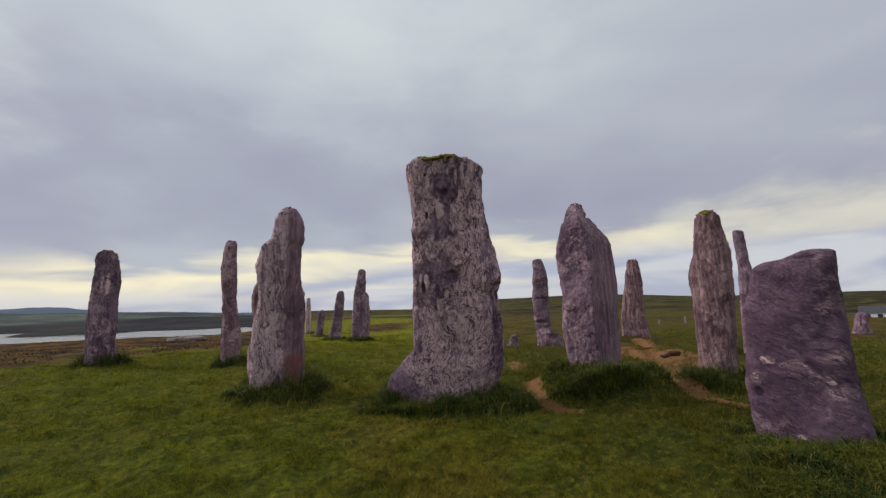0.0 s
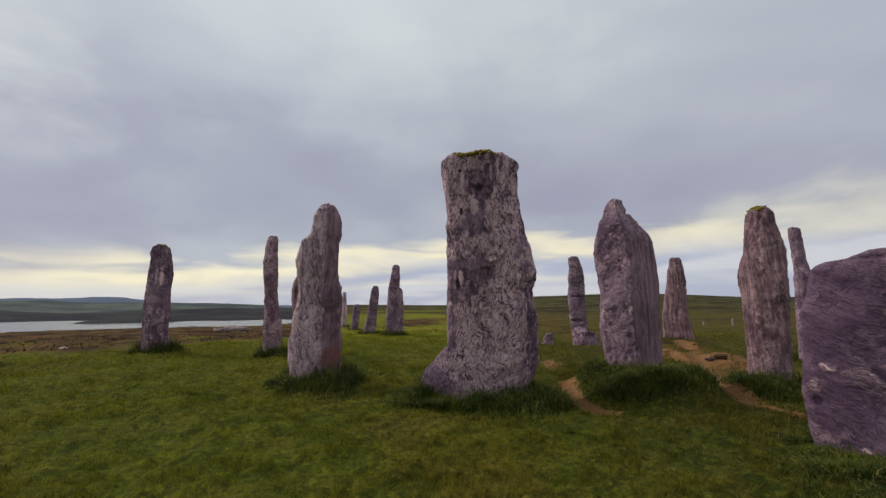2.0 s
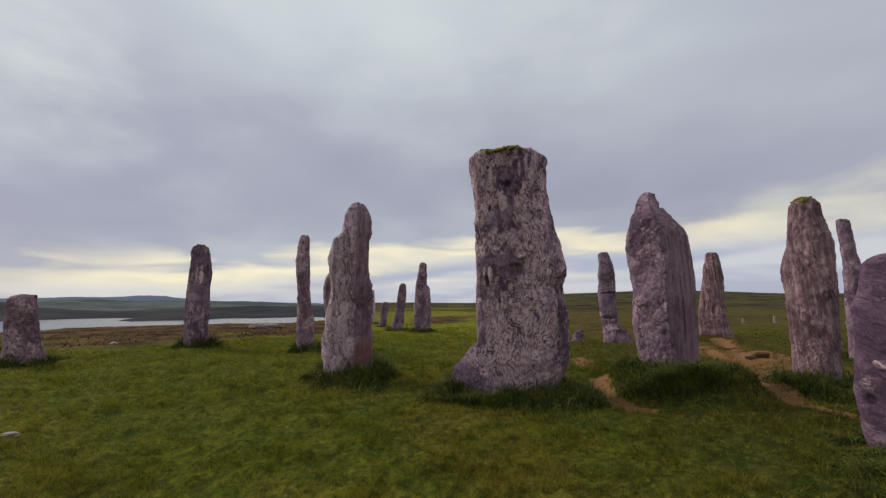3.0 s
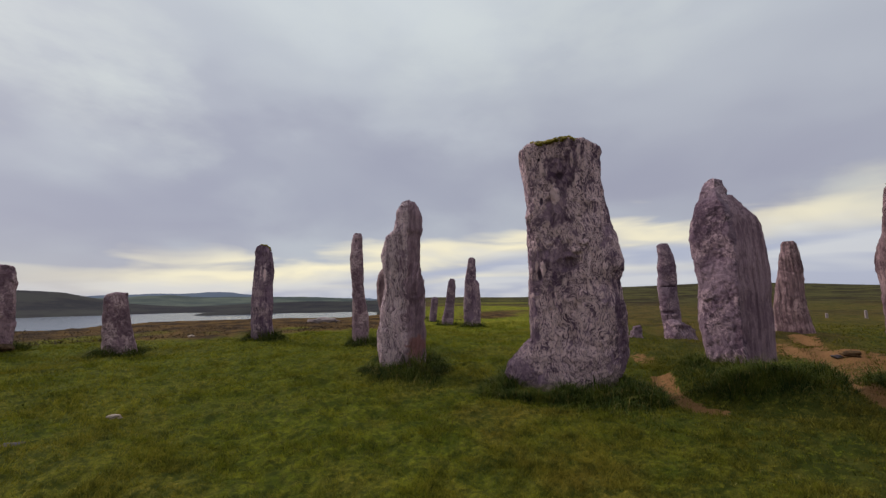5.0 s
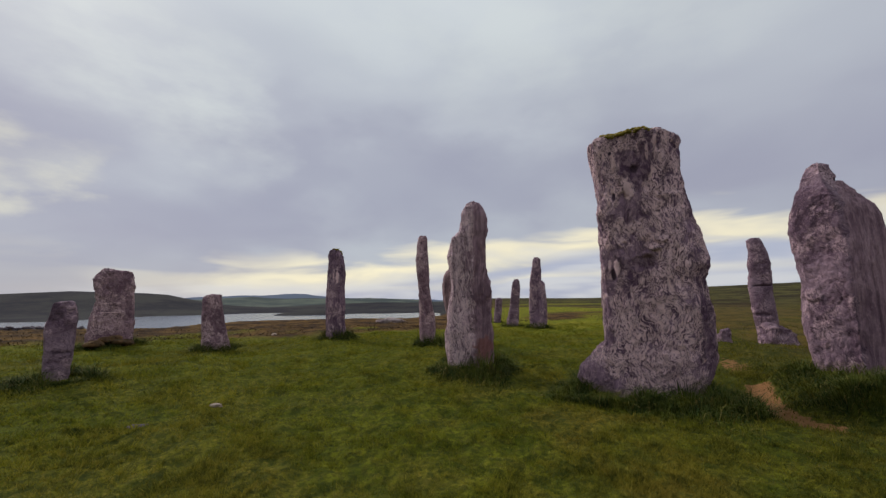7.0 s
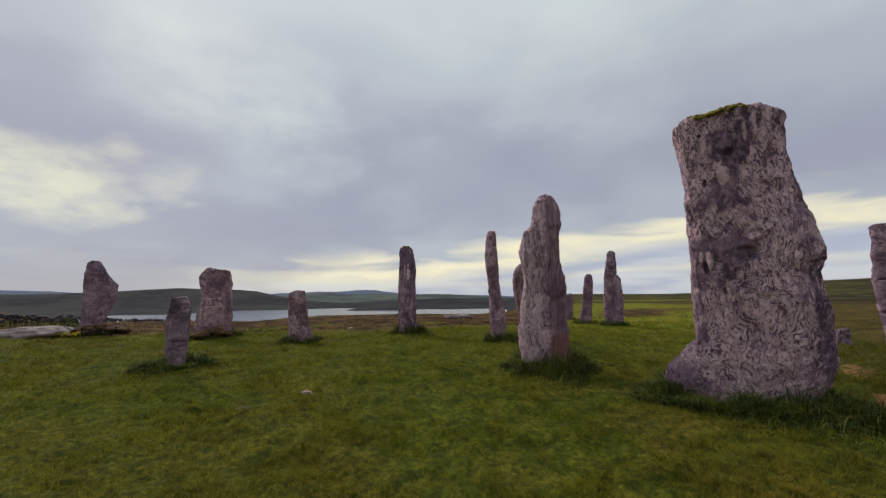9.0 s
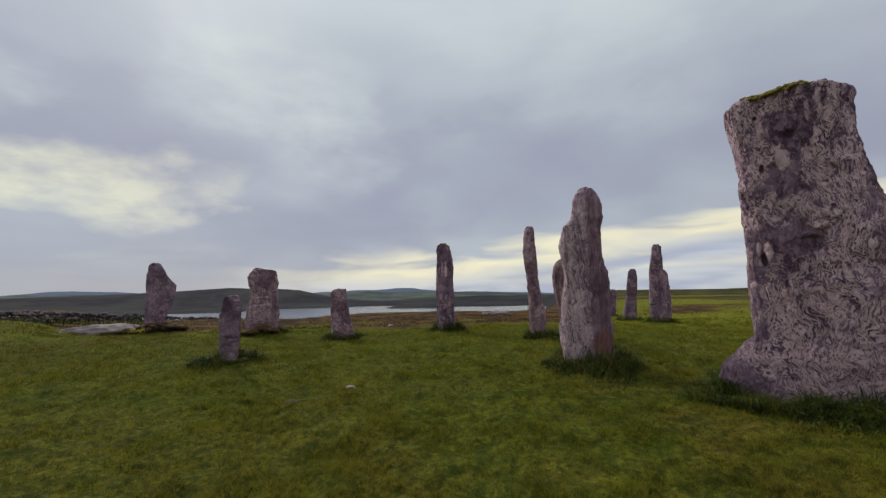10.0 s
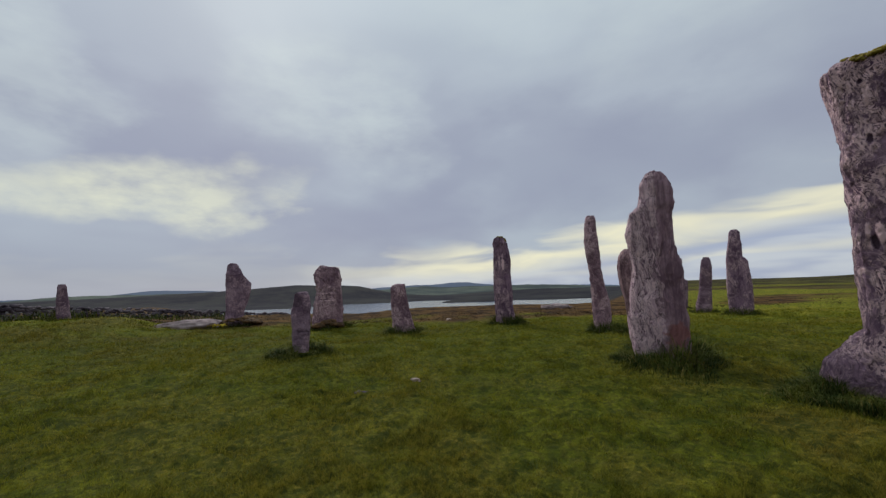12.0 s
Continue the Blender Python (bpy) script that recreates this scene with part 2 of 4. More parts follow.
def gneiss(name, dark, mid, pale, grain_along=(1.0, 1.0, 0.5), turn=(0.0, 0.0, 0.0), cover=0.5, vein=0.7, ribs=0.0, cracks=0.7, size=1.0, fold=0.62):
    """Weathered gneiss: dark and mid grey rock, pale veins that follow its folds, crusts of pale lichen and dark cracks.
    grain_along: how the pattern is drawn out. cover: how much lichen. ribs: straight bands along z. size: of the pattern."""
    m, gr, bsdf = material(name)
    where = gr.node("ShaderNodeTexCoord").outputs["Object"]
    shift = gr.math("MULTIPLY", gr.node("ShaderNodeObjectInfo").outputs["Random"], 40.0)
    where = gr.vector("ADD", where, gr.node("ShaderNodeCombineXYZ", shift, 0.0, shift).outputs[0])
    turned = gr.tree.nodes.new("ShaderNodeMapping")
    gr.put(turned.inputs["Vector"], where)
    turned.inputs["Rotation"].default_value = [radians(a) for a in turn]
    bend = gr.vector("MULTIPLY", gr.vector("SUBTRACT", gr.noise_colour(where, 1.7, 3.0), (0.5, 0.5, 0.5)), (fold, fold, fold))
    folded = gr.vector("MULTIPLY", gr.vector("ADD", turned.outputs[0], bend), grain_along)
    # broad tones of the rock
    broad = gr.noise(where, 1.25, 4.0, 0.6, 0.4)
    mottle = gr.noise(folded, 8.5 / size, 5.0, 0.66, 0.7)
    col = gr.mix(gr.step(gr.math("ADD", gr.math("MULTIPLY", broad, 0.6), gr.math("MULTIPLY", mottle, 0.4)), 0.42, 0.58), dark, mid)
    fleck = gr.noise(folded, 31.0 / size, 5.0, 0.72, 0.5)
    grain = gr.noise(where, 75.0, 3.0, 0.7)
    tone = gr.attribute("tone")
    # less lichen where the tone is dark
    dark_mark = gr.step(tone, 0.0, -0.6)
    grown = gr.math("MULTIPLY", gr.step(gr.math("ADD", gr.noise(where, 2.1, 5.0, 0.66, 0.3), gr.line(tone, -0.6, 0.6, -0.2, 0.2)), 0.56 - 0.22 * cover, 0.66 - 0.22 * cover), gr.line(dark_mark, 0.0, 1.0, 1.0, 0.25))
    crust = gr.mix(grain, tuple(0.62 * c for c in pale), tuple(min(1.0, 1.2 * c) for c in pale))
    # veins: two sizes of winding lines
    one = gr.math("ABSOLUTE", gr.math("SUBTRACT", gr.noise(folded, 6.2 / size, 3.0, 0.55, 1.6), 0.5))
    two = gr.math("ABSOLUTE", gr.math("SUBTRACT", gr.noise(gr.vector("ADD", folded, (7.0, 3.0, 1.0)), 14.0 / size, 3.0, 0.58, 1.3), 0.5))
    line_one = gr.math("MULTIPLY", gr.step(one, 0.054, 0.018), gr.line(grown, 0.0, 1.0, 0.25 * vein, vein))
    line_two = gr.math("MULTIPLY", gr.step(two, 0.078, 0.026), gr.math("MULTIPLY", grown, vein))
    col = gr.mix(line_one, col, crust)
    col = gr.mix(line_two, col, crust)
    blotch = gr.noise(folded, 10.5 / size, 6.0, 0.76, 0.5)
    spread = gr.math("MULTIPLY", gr.step(blotch, 0.535, 0.60), gr.math("MULTIPLY", grown, 0.25 + 0.45 * cover))
    col = gr.mix(spread, col, crust)
    # straight bands
    band = gr.noise(gr.vector("MULTIPLY", gr.vector("ADD", turned.outputs[0], gr.vector("MULTIPLY", bend, (0.07, 0.07, 0.07))), (1.0, 1.0, 0.045)), 15.0, 5.0, 0.68, 0.0)
    if ribs:
        col = gr.mix(gr.step(band, 0.49, 0.39, 0.0, ribs), col, tuple(0.6 * c for c in dark))
        col = gr.mix(gr.step(band, 0.52, 0.60, 0.0, ribs * 0.8), col, tuple(0.85 * c for c in pale))
    # dark pits, cracks and grain
    crack = gr.math("ABSOLUTE", gr.math("SUBTRACT", gr.noise(gr.vector("MULTIPLY", folded, (1.2, 1.2, 0.62)), 4.4 / size, 4.0, 0.6, 1.0), 0.5))
    split = gr.step(crack, 0.016, 0.003, 0.0, cracks)
    col = gr.mix(split, col, tuple(0.5 * c for c in dark))
    col = gr.mix(gr.step(fleck, 0.42, 0.32, 0.0, 0.4), col, tuple(0.42 * c for c in dark))
    col = gr.mix(gr.step(fleck, 0.57, 0.66, 0.0, 0.35), col, crust)
    col = gr.mix(gr.step(grain, 0.46, 0.72, 0.0, 0.3), col, tuple(0.6 * c for c in dark))
    # solid crusts and rust where the face has them; hollows get shade by colour
    col = gr.mix(gr.step(gr.math("ADD", tone, gr.line(blotch, 0.4, 0.6, -0.25, 0.25)), 0.62, 0.95), col, gr.mix(grain, (0.55, 0.45, 0.38), (0.85, 0.73, 0.61)))
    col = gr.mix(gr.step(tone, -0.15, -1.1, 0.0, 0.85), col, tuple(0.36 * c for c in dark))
    col = gr.mix(gr.step(gr.attribute("rust"), 0.1, 0.9, 0.0, 0.75), col, gr.mix(mottle, (0.16, 0.07, 0.055), (0.38, 0.19, 0.13)))
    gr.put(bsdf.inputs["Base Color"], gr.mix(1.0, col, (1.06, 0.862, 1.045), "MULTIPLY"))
    gr.put(bsdf.inputs["Roughness"], gr.line(grain, 0.3, 0.7, 0.8, 0.95))
    bsdf.inputs["Specular IOR Level"].default_value = 0.2
    n = gr.bump(mottle, 0.9, 0.07)
    n = gr.bump(gr.math("SUBTRACT", gr.math("MAXIMUM", line_one, line_two), split), 0.7, 0.022, n)
    if ribs:
        n = gr.bump(band, ribs, 0.09, n)
    n = gr.bump(fleck, 0.8, 0.024, n)
    n = gr.bump(grain, 0.5, 0.006, n)
    gr.put(bsdf.inputs["Normal"], n)
    return m


GREY = gneiss("gneiss_folded", (0.106, 0.071, 0.096), (0.265, 0.203, 0.222), (0.84, 0.705, 0.585), (1.0, 1.0, 0.36), (0, 6, 0), 0.54, 0.82, 0.0, 0.6, 1.12)
RIBBED = gneiss("gneiss_ribbed", (0.195, 0.141, 0.156), (0.48, 0.39, 0.37), (0.88, 0.76, 0.645), (1.0, 1.0, 0.18), (0, 4, 0), 0.7, 0.7, 0.4, 0.9, 1.2)
STRIPED = gneiss("gneiss_striped", (0.185, 0.133, 0.143), (0.335, 0.262, 0.255), (0.52, 0.425, 0.38), (1.0, 1.0, 0.08), (0, 0, 0), 0.3, 0.3, 0.5, 0.2)
ROUGH = gneiss("gneiss_rough", (0.122, 0.088, 0.106), (0.250, 0.205, 0.212), (0.62, 0.52, 0.46), (1.0, 1.0, 0.8), (20, 10, 0), 0.34, 0.55, 0.0, 0.7, 1.3)
SLABBED = gneiss("gneiss_slab", (0.092, 0.063, 0.088), (0.172, 0.130, 0.154), (0.42, 0.35, 0.30), (0.5, 0.5, 1.3), (0, -30, 0), 0.0, 0.4, 0.0, 0.25, 1.2, 0.25)
DARK = gneiss("gneiss_dark", (0.098, 0.066, 0.092), (0.225, 0.168, 0.195), (0.62, 0.52, 0.45), (1.0, 1.0, 0.3), (0, 4, 0), 0.36, 0.65, 0.3, 0.6, 1.5)
BROWN = gneiss("gneiss_brown", (0.128, 0.085, 0.083), (0.305, 0.226, 0.200), (0.68, 0.55, 0.44), (1.0, 1.0, 0.14), (0, 2, 0), 0.32, 0.4, 0.5, 0.5, 1.2)
PINK = gneiss("gneiss_pink", (0.150, 0.102, 0.110), (0.345, 0.264, 0.250), (0.72, 0.61, 0.51), (1.0, 1.0, 0.7), (0, 20, 0), 0.42, 0.65, 0.0, 0.7, 1.35)


def turf_colours(gr, where):
    """Green and straw turf, mottled, for the ground and the blades that grow on it."""
    big = gr.noise(where, 0.33, 4.0, 0.6, 0.5)
    mid = gr.noise(where, 1.7, 5.0, 0.62, 0.4)
    fine = gr.noise(where, 6.5, 4.0, 0.65)
    col = gr.mix(gr.step(mid, 0.36, 0.66), (0.102, 0.122, 0.009), (0.216, 0.216, 0.015))
    east = gr.step(gr.node("ShaderNodeSeparateXYZ", where).outputs[0], -5.0, 1.0, 0.3, 1.0)
    col = gr.mix(gr.math("MULTIPLY", gr.step(big, 0.45, 0.64, 0.0, 0.85), east), col, (0.27, 0.175, 0.034))
    # browner, darker turf at right and far left, partly lens corner darkening as colour
    col = gr.mix(gr.step(gr.node("ShaderNodeSeparateXYZ", where).outputs[0], 0.3, 2.6, 0.0, 0.85), col, gr.mix(gr.step(mid, 0.4, 0.62), (0.044, 0.050, 0.010), (0.125, 0.098, 0.018)))
    col = gr.mix(gr.math("MULTIPLY", gr.step(gr.node("ShaderNodeSeparateXYZ", where).outputs[0], -7.0, -13.0, 0.0, 0.7), gr.step(big, 0.4, 0.6)), col, (0.105, 0.078, 0.010))
    # turf brightens farther out: grazing-view brightness put into the colour
    reach = gr.node("ShaderNodeVectorMath", gr.vector("MULTIPLY", where, (1.0, 1.0, 0.0)))
    reach.operation = "LENGTH"
    cropped = gr.math("ADD", reach.outputs["Value"], gr.line(big, 0.3, 0.7, -5.0, 5.0))
    far_bright = gr.math("MULTIPLY", gr.step(cropped, 9.0, 13.0, 0.0, 0.45), gr.math("MULTIPLY", gr.step(gr.node("ShaderNodeSeparateXYZ", where).outputs[0], 2.0, -1.0), gr.step(gr.node("ShaderNodeSeparateXYZ", where).outputs[0], -18.0, -12.0)))
    col = gr.mix(far_bright, col, gr.mix(gr.step(mid, 0.4, 0.62), (0.165, 0.185, 0.009), (0.262, 0.252, 0.015)))
    col = gr.mix(gr.step(fine, 0.50, 0.36, 0.0, 0.6), col, (0.245, 0.210, 0.034))
    # dark pockets in the colour imitate shade between tussocks
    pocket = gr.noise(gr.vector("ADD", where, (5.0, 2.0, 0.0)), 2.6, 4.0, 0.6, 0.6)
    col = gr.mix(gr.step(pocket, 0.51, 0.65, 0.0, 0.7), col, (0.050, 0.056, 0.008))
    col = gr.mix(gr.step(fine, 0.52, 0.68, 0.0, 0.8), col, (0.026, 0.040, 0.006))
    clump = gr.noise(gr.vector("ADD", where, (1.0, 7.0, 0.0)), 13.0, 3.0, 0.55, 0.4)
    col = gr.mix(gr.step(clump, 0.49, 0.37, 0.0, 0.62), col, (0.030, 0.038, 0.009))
    col = gr.mix(gr.step(clump, 0.54, 0.66, 0.0, 0.6), col, gr.mix(gr.step(big, 0.42, 0.58), (0.225, 0.240, 0.017), (0.33, 0.255, 0.042)))
    return col, fine, mid


def make_turf():
    m, gr, bsdf = material("turf")
    where = gr.node("ShaderNodeNewGeometry").outputs["Position"]
    col, fine, mid = turf_colours(gr, where)
    tiny = gr.noise(where, 60.0, 3.0, 0.7)
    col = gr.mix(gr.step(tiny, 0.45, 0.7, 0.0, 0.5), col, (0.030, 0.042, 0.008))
    # ground among the blades darkened, in place of the shade there
    col = gr.mix(gr.math("MULTIPLY", gr.attribute("turf_shade"), gr.step(gr.noise(where, 13.0, 4.0, 0.7), 0.60, 0.42, 0.3, 0.7)), col, (0.028, 0.036, 0.008))
    heath = gr.mix(gr.step(gr.noise(where, 0.5, 6.0, 0.65), 0.4, 0.62), (0.040, 0.024, 0.014), (0.130, 0.074, 0.025))
    col = gr.mix(gr.attribute("moor"), col, heath)
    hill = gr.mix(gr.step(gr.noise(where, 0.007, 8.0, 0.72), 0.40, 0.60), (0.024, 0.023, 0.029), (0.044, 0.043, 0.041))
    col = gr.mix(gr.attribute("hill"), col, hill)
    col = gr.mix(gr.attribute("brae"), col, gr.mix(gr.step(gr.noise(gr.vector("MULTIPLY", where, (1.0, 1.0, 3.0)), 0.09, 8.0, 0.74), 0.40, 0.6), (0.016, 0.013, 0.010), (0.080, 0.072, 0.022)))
    # paler mid hills and blue far ridge: distance haze put into the colour
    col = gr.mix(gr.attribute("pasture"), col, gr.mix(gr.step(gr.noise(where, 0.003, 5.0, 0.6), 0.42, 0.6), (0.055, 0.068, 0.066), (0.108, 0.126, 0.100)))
    col = gr.mix(gr.attribute("ridge_haze"), col, (0.105, 0.132, 0.190))
    earth = gr.mix(gr.noise(where, 14.0, 5.0, 0.7), (0.115, 0.055, 0.025), (0.33, 0.172, 0.076))
    ragged = gr.math("ADD", gr.attribute("sand"), gr.line(gr.noise(where, 7.0, 4.0, 0.7), 0.3, 0.7, -0.35, 0.35))
    col = gr.mix(gr.step(ragged, 0.42, 0.62), col, earth)
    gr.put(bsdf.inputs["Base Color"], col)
    bsdf.inputs["Roughness"].default_value = 0.95
    bsdf.inputs["Specular IOR Level"].default_value = 0.03
    n = gr.bump(gr.noise(where, 5.0, 5.0, 0.7), 0.8, 0.06)
    gr.put(bsdf.inputs["Normal"], gr.bump(tiny, 0.9, 0.02, n))
    return m


def make_blades(name, tint, shade):
    m, gr, bsdf = material(name)
    geo = gr.node("ShaderNodeNewGeometry").outputs
    col, fine, mid = turf_colours(gr, geo["Position"])
    odd = geo["Random Per Island"]
    # blades darkened at random, standing in for shading among them
    col = gr.mix(gr.step(odd, 0.0, 0.7, shade, 0.0), col, tuple(c * 0.16 for c in tint))
    col = gr.mix(gr.step(odd, 0.55, 0.95, 0.0, 0.35), col, tint)
    gr.put(bsdf.inputs["Base Color"], col)
    bsdf.inputs["Roughness"].default_value = 0.85
    bsdf.inputs["Specular IOR Level"].default_value = 0.04
    thin = gr.node("ShaderNodeBsdfTranslucent", col)
    both = gr.node("ShaderNodeMixShader", 0.38, bsdf.outputs[0], thin.outputs[0])
    gr.put(gr.tree.nodes["Material Output"].inputs[0], both.outputs[0])
    return m


TURF = make_turf()
BLADE = make_blades("grass_blade", (0.310, 0.262, 0.048), 0.25)
STRAW = make_blades("straw_blade", (0.30, 0.235, 0.085), 0.2)


def make_plain(name, a, b, scale, rough=0.9, bump=0.02):
    m, gr, bsdf = material(name)
    where = gr.node("ShaderNodeTexCoord").outputs["Object"]
    n = gr.noise(where, scale, 6.0, 0.65, 0.3)
    speck = gr.noise(where, scale * 7, 3.0, 0.6)
    odd = gr.node("ShaderNodeNewGeometry").outputs["Random Per Island"]
    col = gr.mix(gr.step(n, 0.36, 0.66), a, b)
    col = gr.mix(gr.step(speck, 0.5, 0.75, 0.0, 0.4), col, tuple(c * 0.5 for c in a))
    gr.put(bsdf.inputs["Base Color"], gr.mix(gr.line(odd, 0, 1, 0.0, 0.45), col, tuple(c * 0.6 for c in a)))
    bsdf.inputs["Roughness"].default_value = rough
    bsdf.inputs["Specular IOR Level"].default_value = 0.2
    gr.put(bsdf.inputs["Normal"], gr.bump(n, 0.6, bump, gr.bump(speck, 0.4, bump * 0.3)))
    return m


MOSS = make_plain("moss", (0.20, 0.155, 0.028), (0.38, 0.30, 0.065), 14.0)
def make_shaded_grass():
    m, gr, bsdf = material("dark_shaded_grass")
    geo = gr.node("ShaderNodeNewGeometry").outputs
    odd = geo["Random Per Island"]
    # these dark greens also carry the shade deep in the long grass
    col = gr.mix(gr.step(odd, 0.1, 0.75), (0.019, 0.034, 0.009), (0.062, 0.080, 0.016))
    col = gr.mix(gr.step(odd, 0.86, 0.97, 0.0, 0.8), col, (0.24, 0.175, 0.055))
    col = gr.mix(gr.step(gr.noise(geo["Position"], 2.6, 4.0, 0.6), 0.46, 0.64, 0.0, 0.6), col, (0.120, 0.125, 0.014))
    gr.put(bsdf.inputs["Base Color"], col)
    bsdf.inputs["Roughness"].default_value = 0.85
    bsdf.inputs["Specular IOR Level"].default_value = 0.06
    return m


SHADED_GRASS = make_shaded_grass()
HEATHER = make_plain("heather", (0.040, 0.027, 0.018), (0.115, 0.068, 0.029), 0.5)
TAN = make_plain("dead_moor_grass", (0.085, 0.052, 0.022), (0.21, 0.135, 0.048), 0.6)
WALLSTONE = make_plain("wall_stone", (0.045, 0.034, 0.046), (0.19, 0.155, 0.165), 0.8)
PALE = make_plain("pale_rock", (0.36, 0.27, 0.22), (0.66, 0.53, 0.44), 3.0)
SLABROCK = make_plain("slab_rock", (0.24, 0.18, 0.18), (0.54, 0.44, 0.41), 2.4)
FLOWER = make_plain("yellow_flower", (0.45, 0.33, 0.02), (0.75, 0.58, 0.04), 9.0)
PEAT = make_plain("bare_peat", (0.055, 0.032, 0.017), (0.19, 0.105, 0.045), 4.0)
RENDERED = make_plain("white_render", (0.62, 0.61, 0.58), (0.80, 0.79, 0.76), 2.0, 0.8, 0.004)
SLATE = make_plain("slate", (0.05, 0.05, 0.06), (0.10, 0.10, 0.115), 3.0, 0.6, 0.01)
PANE, gr_, bs_ = material("window_pane")
bs_.inputs["Base Color"].default_value, bs_.inputs["Roughness"].default_value = (0.03, 0.035, 0.045, 1), 0.12
WATER, gr_, bs_ = material("loch_water")
bs_.inputs["Base Color"].default_value, bs_.inputs["Roughness"].default_value = (0.05, 0.07, 0.10, 1), 0.2
bs_.inputs["IOR"].default_value = 1.33
spot_ = gr_.node("ShaderNodeNewGeometry").outputs["Position"]
gr_.put(bs_.inputs["Normal"], gr_.bump(gr_.noise(gr_.vector("MULTIPLY", spot_, (0.05, 0.2, 0.1)), 1.0, 5.0, 0.6), 0.12, 0.3))


# ---- mesh helpers ----
def mesh_of(name, verts, faces, mat, smooth_shade=True):
    me = bpy.data.meshes.new(name)
    me.from_pydata(np.asarray(verts).tolist(), [], np.asarray(faces).tolist() if not isinstance(faces, list) else faces)
    me.materials.append(mat)
    if smooth_shade:
        me.polygons.foreach_set("use_smooth", np.ones(len(me.polygons), bool))
    me.update()
    return me


def part(name, verts, faces, mat, parent, label="", smooth_shade=True):
    ob = new(name, mesh_of(name, verts, faces, mat, smooth_shade))
    ob.parent = parent
    return tagged(ob, label)


def attribute(me, name, values):
    me.attributes.new(name, "FLOAT", "POINT").data.foreach_set("value", np.asarray(values, np.float32))


# ---- the ground, one sheet to the horizon ----
def build_ground():
    az = np.concatenate([np.arange(-64, 112, 0.32), np.arange(112, 296, 4.0)])
    r = np.concatenate([[0.4, 0.8, 1.2], np.geomspace(1.5, 40, 290), np.geomspace(41, 4700, 190)])
    a, q = np.meshgrid(np.radians(az), r)
    x, y = (-np.sin(a) * q).ravel(), (np.cos(a) * q).ravel()
    z = land(x, y)
    n, k = len(r), len(az)
    i, j = np.meshgrid(np.arange(n - 1), np.arange(k), indexing="ij")
    a0, a1 = i * k + j, i * k + (j + 1) % k
    faces = np.stack([a0, a1, a1 + k, a0 + k], -1).reshape(-1, 4)[:, ::-1]
    verts = np.stack([x, y, z], -1)
    middle = len(verts)
    verts = np.vstack([verts, [[0, 0, land_at(0, 0)]]])
    cap = [[middle, int((t + 1) % k), int(t)][::-1] for t in range(k)]
    me = mesh_of("ground", verts, faces.tolist() + cap, TURF)
    x, y = verts[:, 0], verts[:, 1]
    rr, aa = np.hypot(x, y), np.degrees(np.arctan2(-x, y))
    p = np.stack([x, y, 0 * x], -1)
    wob = fbm(p * 0.35, 4)
    edge = np.interp(aa, [-60, 0, 8, 20, 30, 45, 65, 80, 95], [70, 44, 34, 25, 22, 21.5, 22, 24, 27])
    moor = smooth(0, 2.5, rr - edge - 3 * wob) * smooth(-5, 6, aa + 4 * wob)
    streaks = fbm(np.stack([x * 0.05, y * 0.05, 0 * x + 3], -1), 4)
    moor = np.maximum(moor * np.where(aa < 22, smooth(-0.25, 0.15, streaks), 1), 0.85 * smooth(-0.05, 0.35, streaks) * smooth(34, 70, rr))
    patches = fbm(np.stack([x * 0.16, y * 0.16, 0 * x + 8], -1), 4)
    moor = np.maximum(moor, 0.6 * smooth(-0.3, 0.3, patches) * smooth(9, 19, rr) * (1 - smooth(-8, 2, aa)))
    moor = np.maximum(moor, 0.4 * smooth(20, 34, rr) * (1 - smooth(-6, 6, aa)))
    attribute(me, "moor", moor)
    # full where blades stand; partly kept as darker turf far right
    attribute(me, "turf_shade", 1 - smooth(16, 28, rr) * np.interp(aa, [-10, 5], [0.35, 1.0]))
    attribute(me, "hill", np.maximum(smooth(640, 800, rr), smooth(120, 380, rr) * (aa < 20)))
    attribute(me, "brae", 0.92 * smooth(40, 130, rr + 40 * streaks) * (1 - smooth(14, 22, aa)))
    # the colour's haze comes in with distance here
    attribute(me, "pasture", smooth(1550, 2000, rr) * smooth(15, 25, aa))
    attribute(me, "ridge_haze", 0.9 * smooth(2700, 3300, rr) * smooth(15, 25, aa))
    sand = bare_ground(x, y)
    attribute(me, "sand", sand)
    tagged(new("ground", me), "short green and straw-coloured turf over uneven ground", "ground", kind="structure")


build_ground()

water_ob = new("water", mesh_of("water", [(-2600, -300, -28), (200, -300, -28), (200, 2600, -28), (-2600, 2600, -28)], [[0, 1, 2, 3]], WATER))
tagged(water_ob, "calm pale grey sea loch below the hills", "loch", kind="structure")


# ---- standing stones ----
SLABBY = [(-1, 0.1), (-0.9, -0.7), (-0.1, -1), (0.85, -0.75), (1, 0.1), (0.8, 0.85), (0, 1), (-0.85, 0.8)]
ROUNDED = [(-1, 0), (-0.65, -0.8), (0.1, -1), (0.75, -0.7), (1, 0.05), (0.7, 0.8), (0, 1), (-0.7, 0.75)]
WEDGE = [(-1, 0.25), (-0.85, -0.55), (0.12, -1), (0.3, -0.85), (1, 0.35), (0.75, 0.9), (-0.2, 1), (-0.8, 0.8)]
KEEL = [(-1, 0.3), (-0.75, -0.35), (-0.3, -1), (0.5, -0.85), (0.95, -0.2), (1, 0.4), (0.4, 1), (-0.6, 0.9)]
FOLDS = [(-1, 0.2), (-0.95, -0.6), (-0.25, -0.85), (0.1, -1), (0.55, -0.8), (0.72, -0.35), (1, 0.3), (0.6, 0.95), (-0.5, 1)]


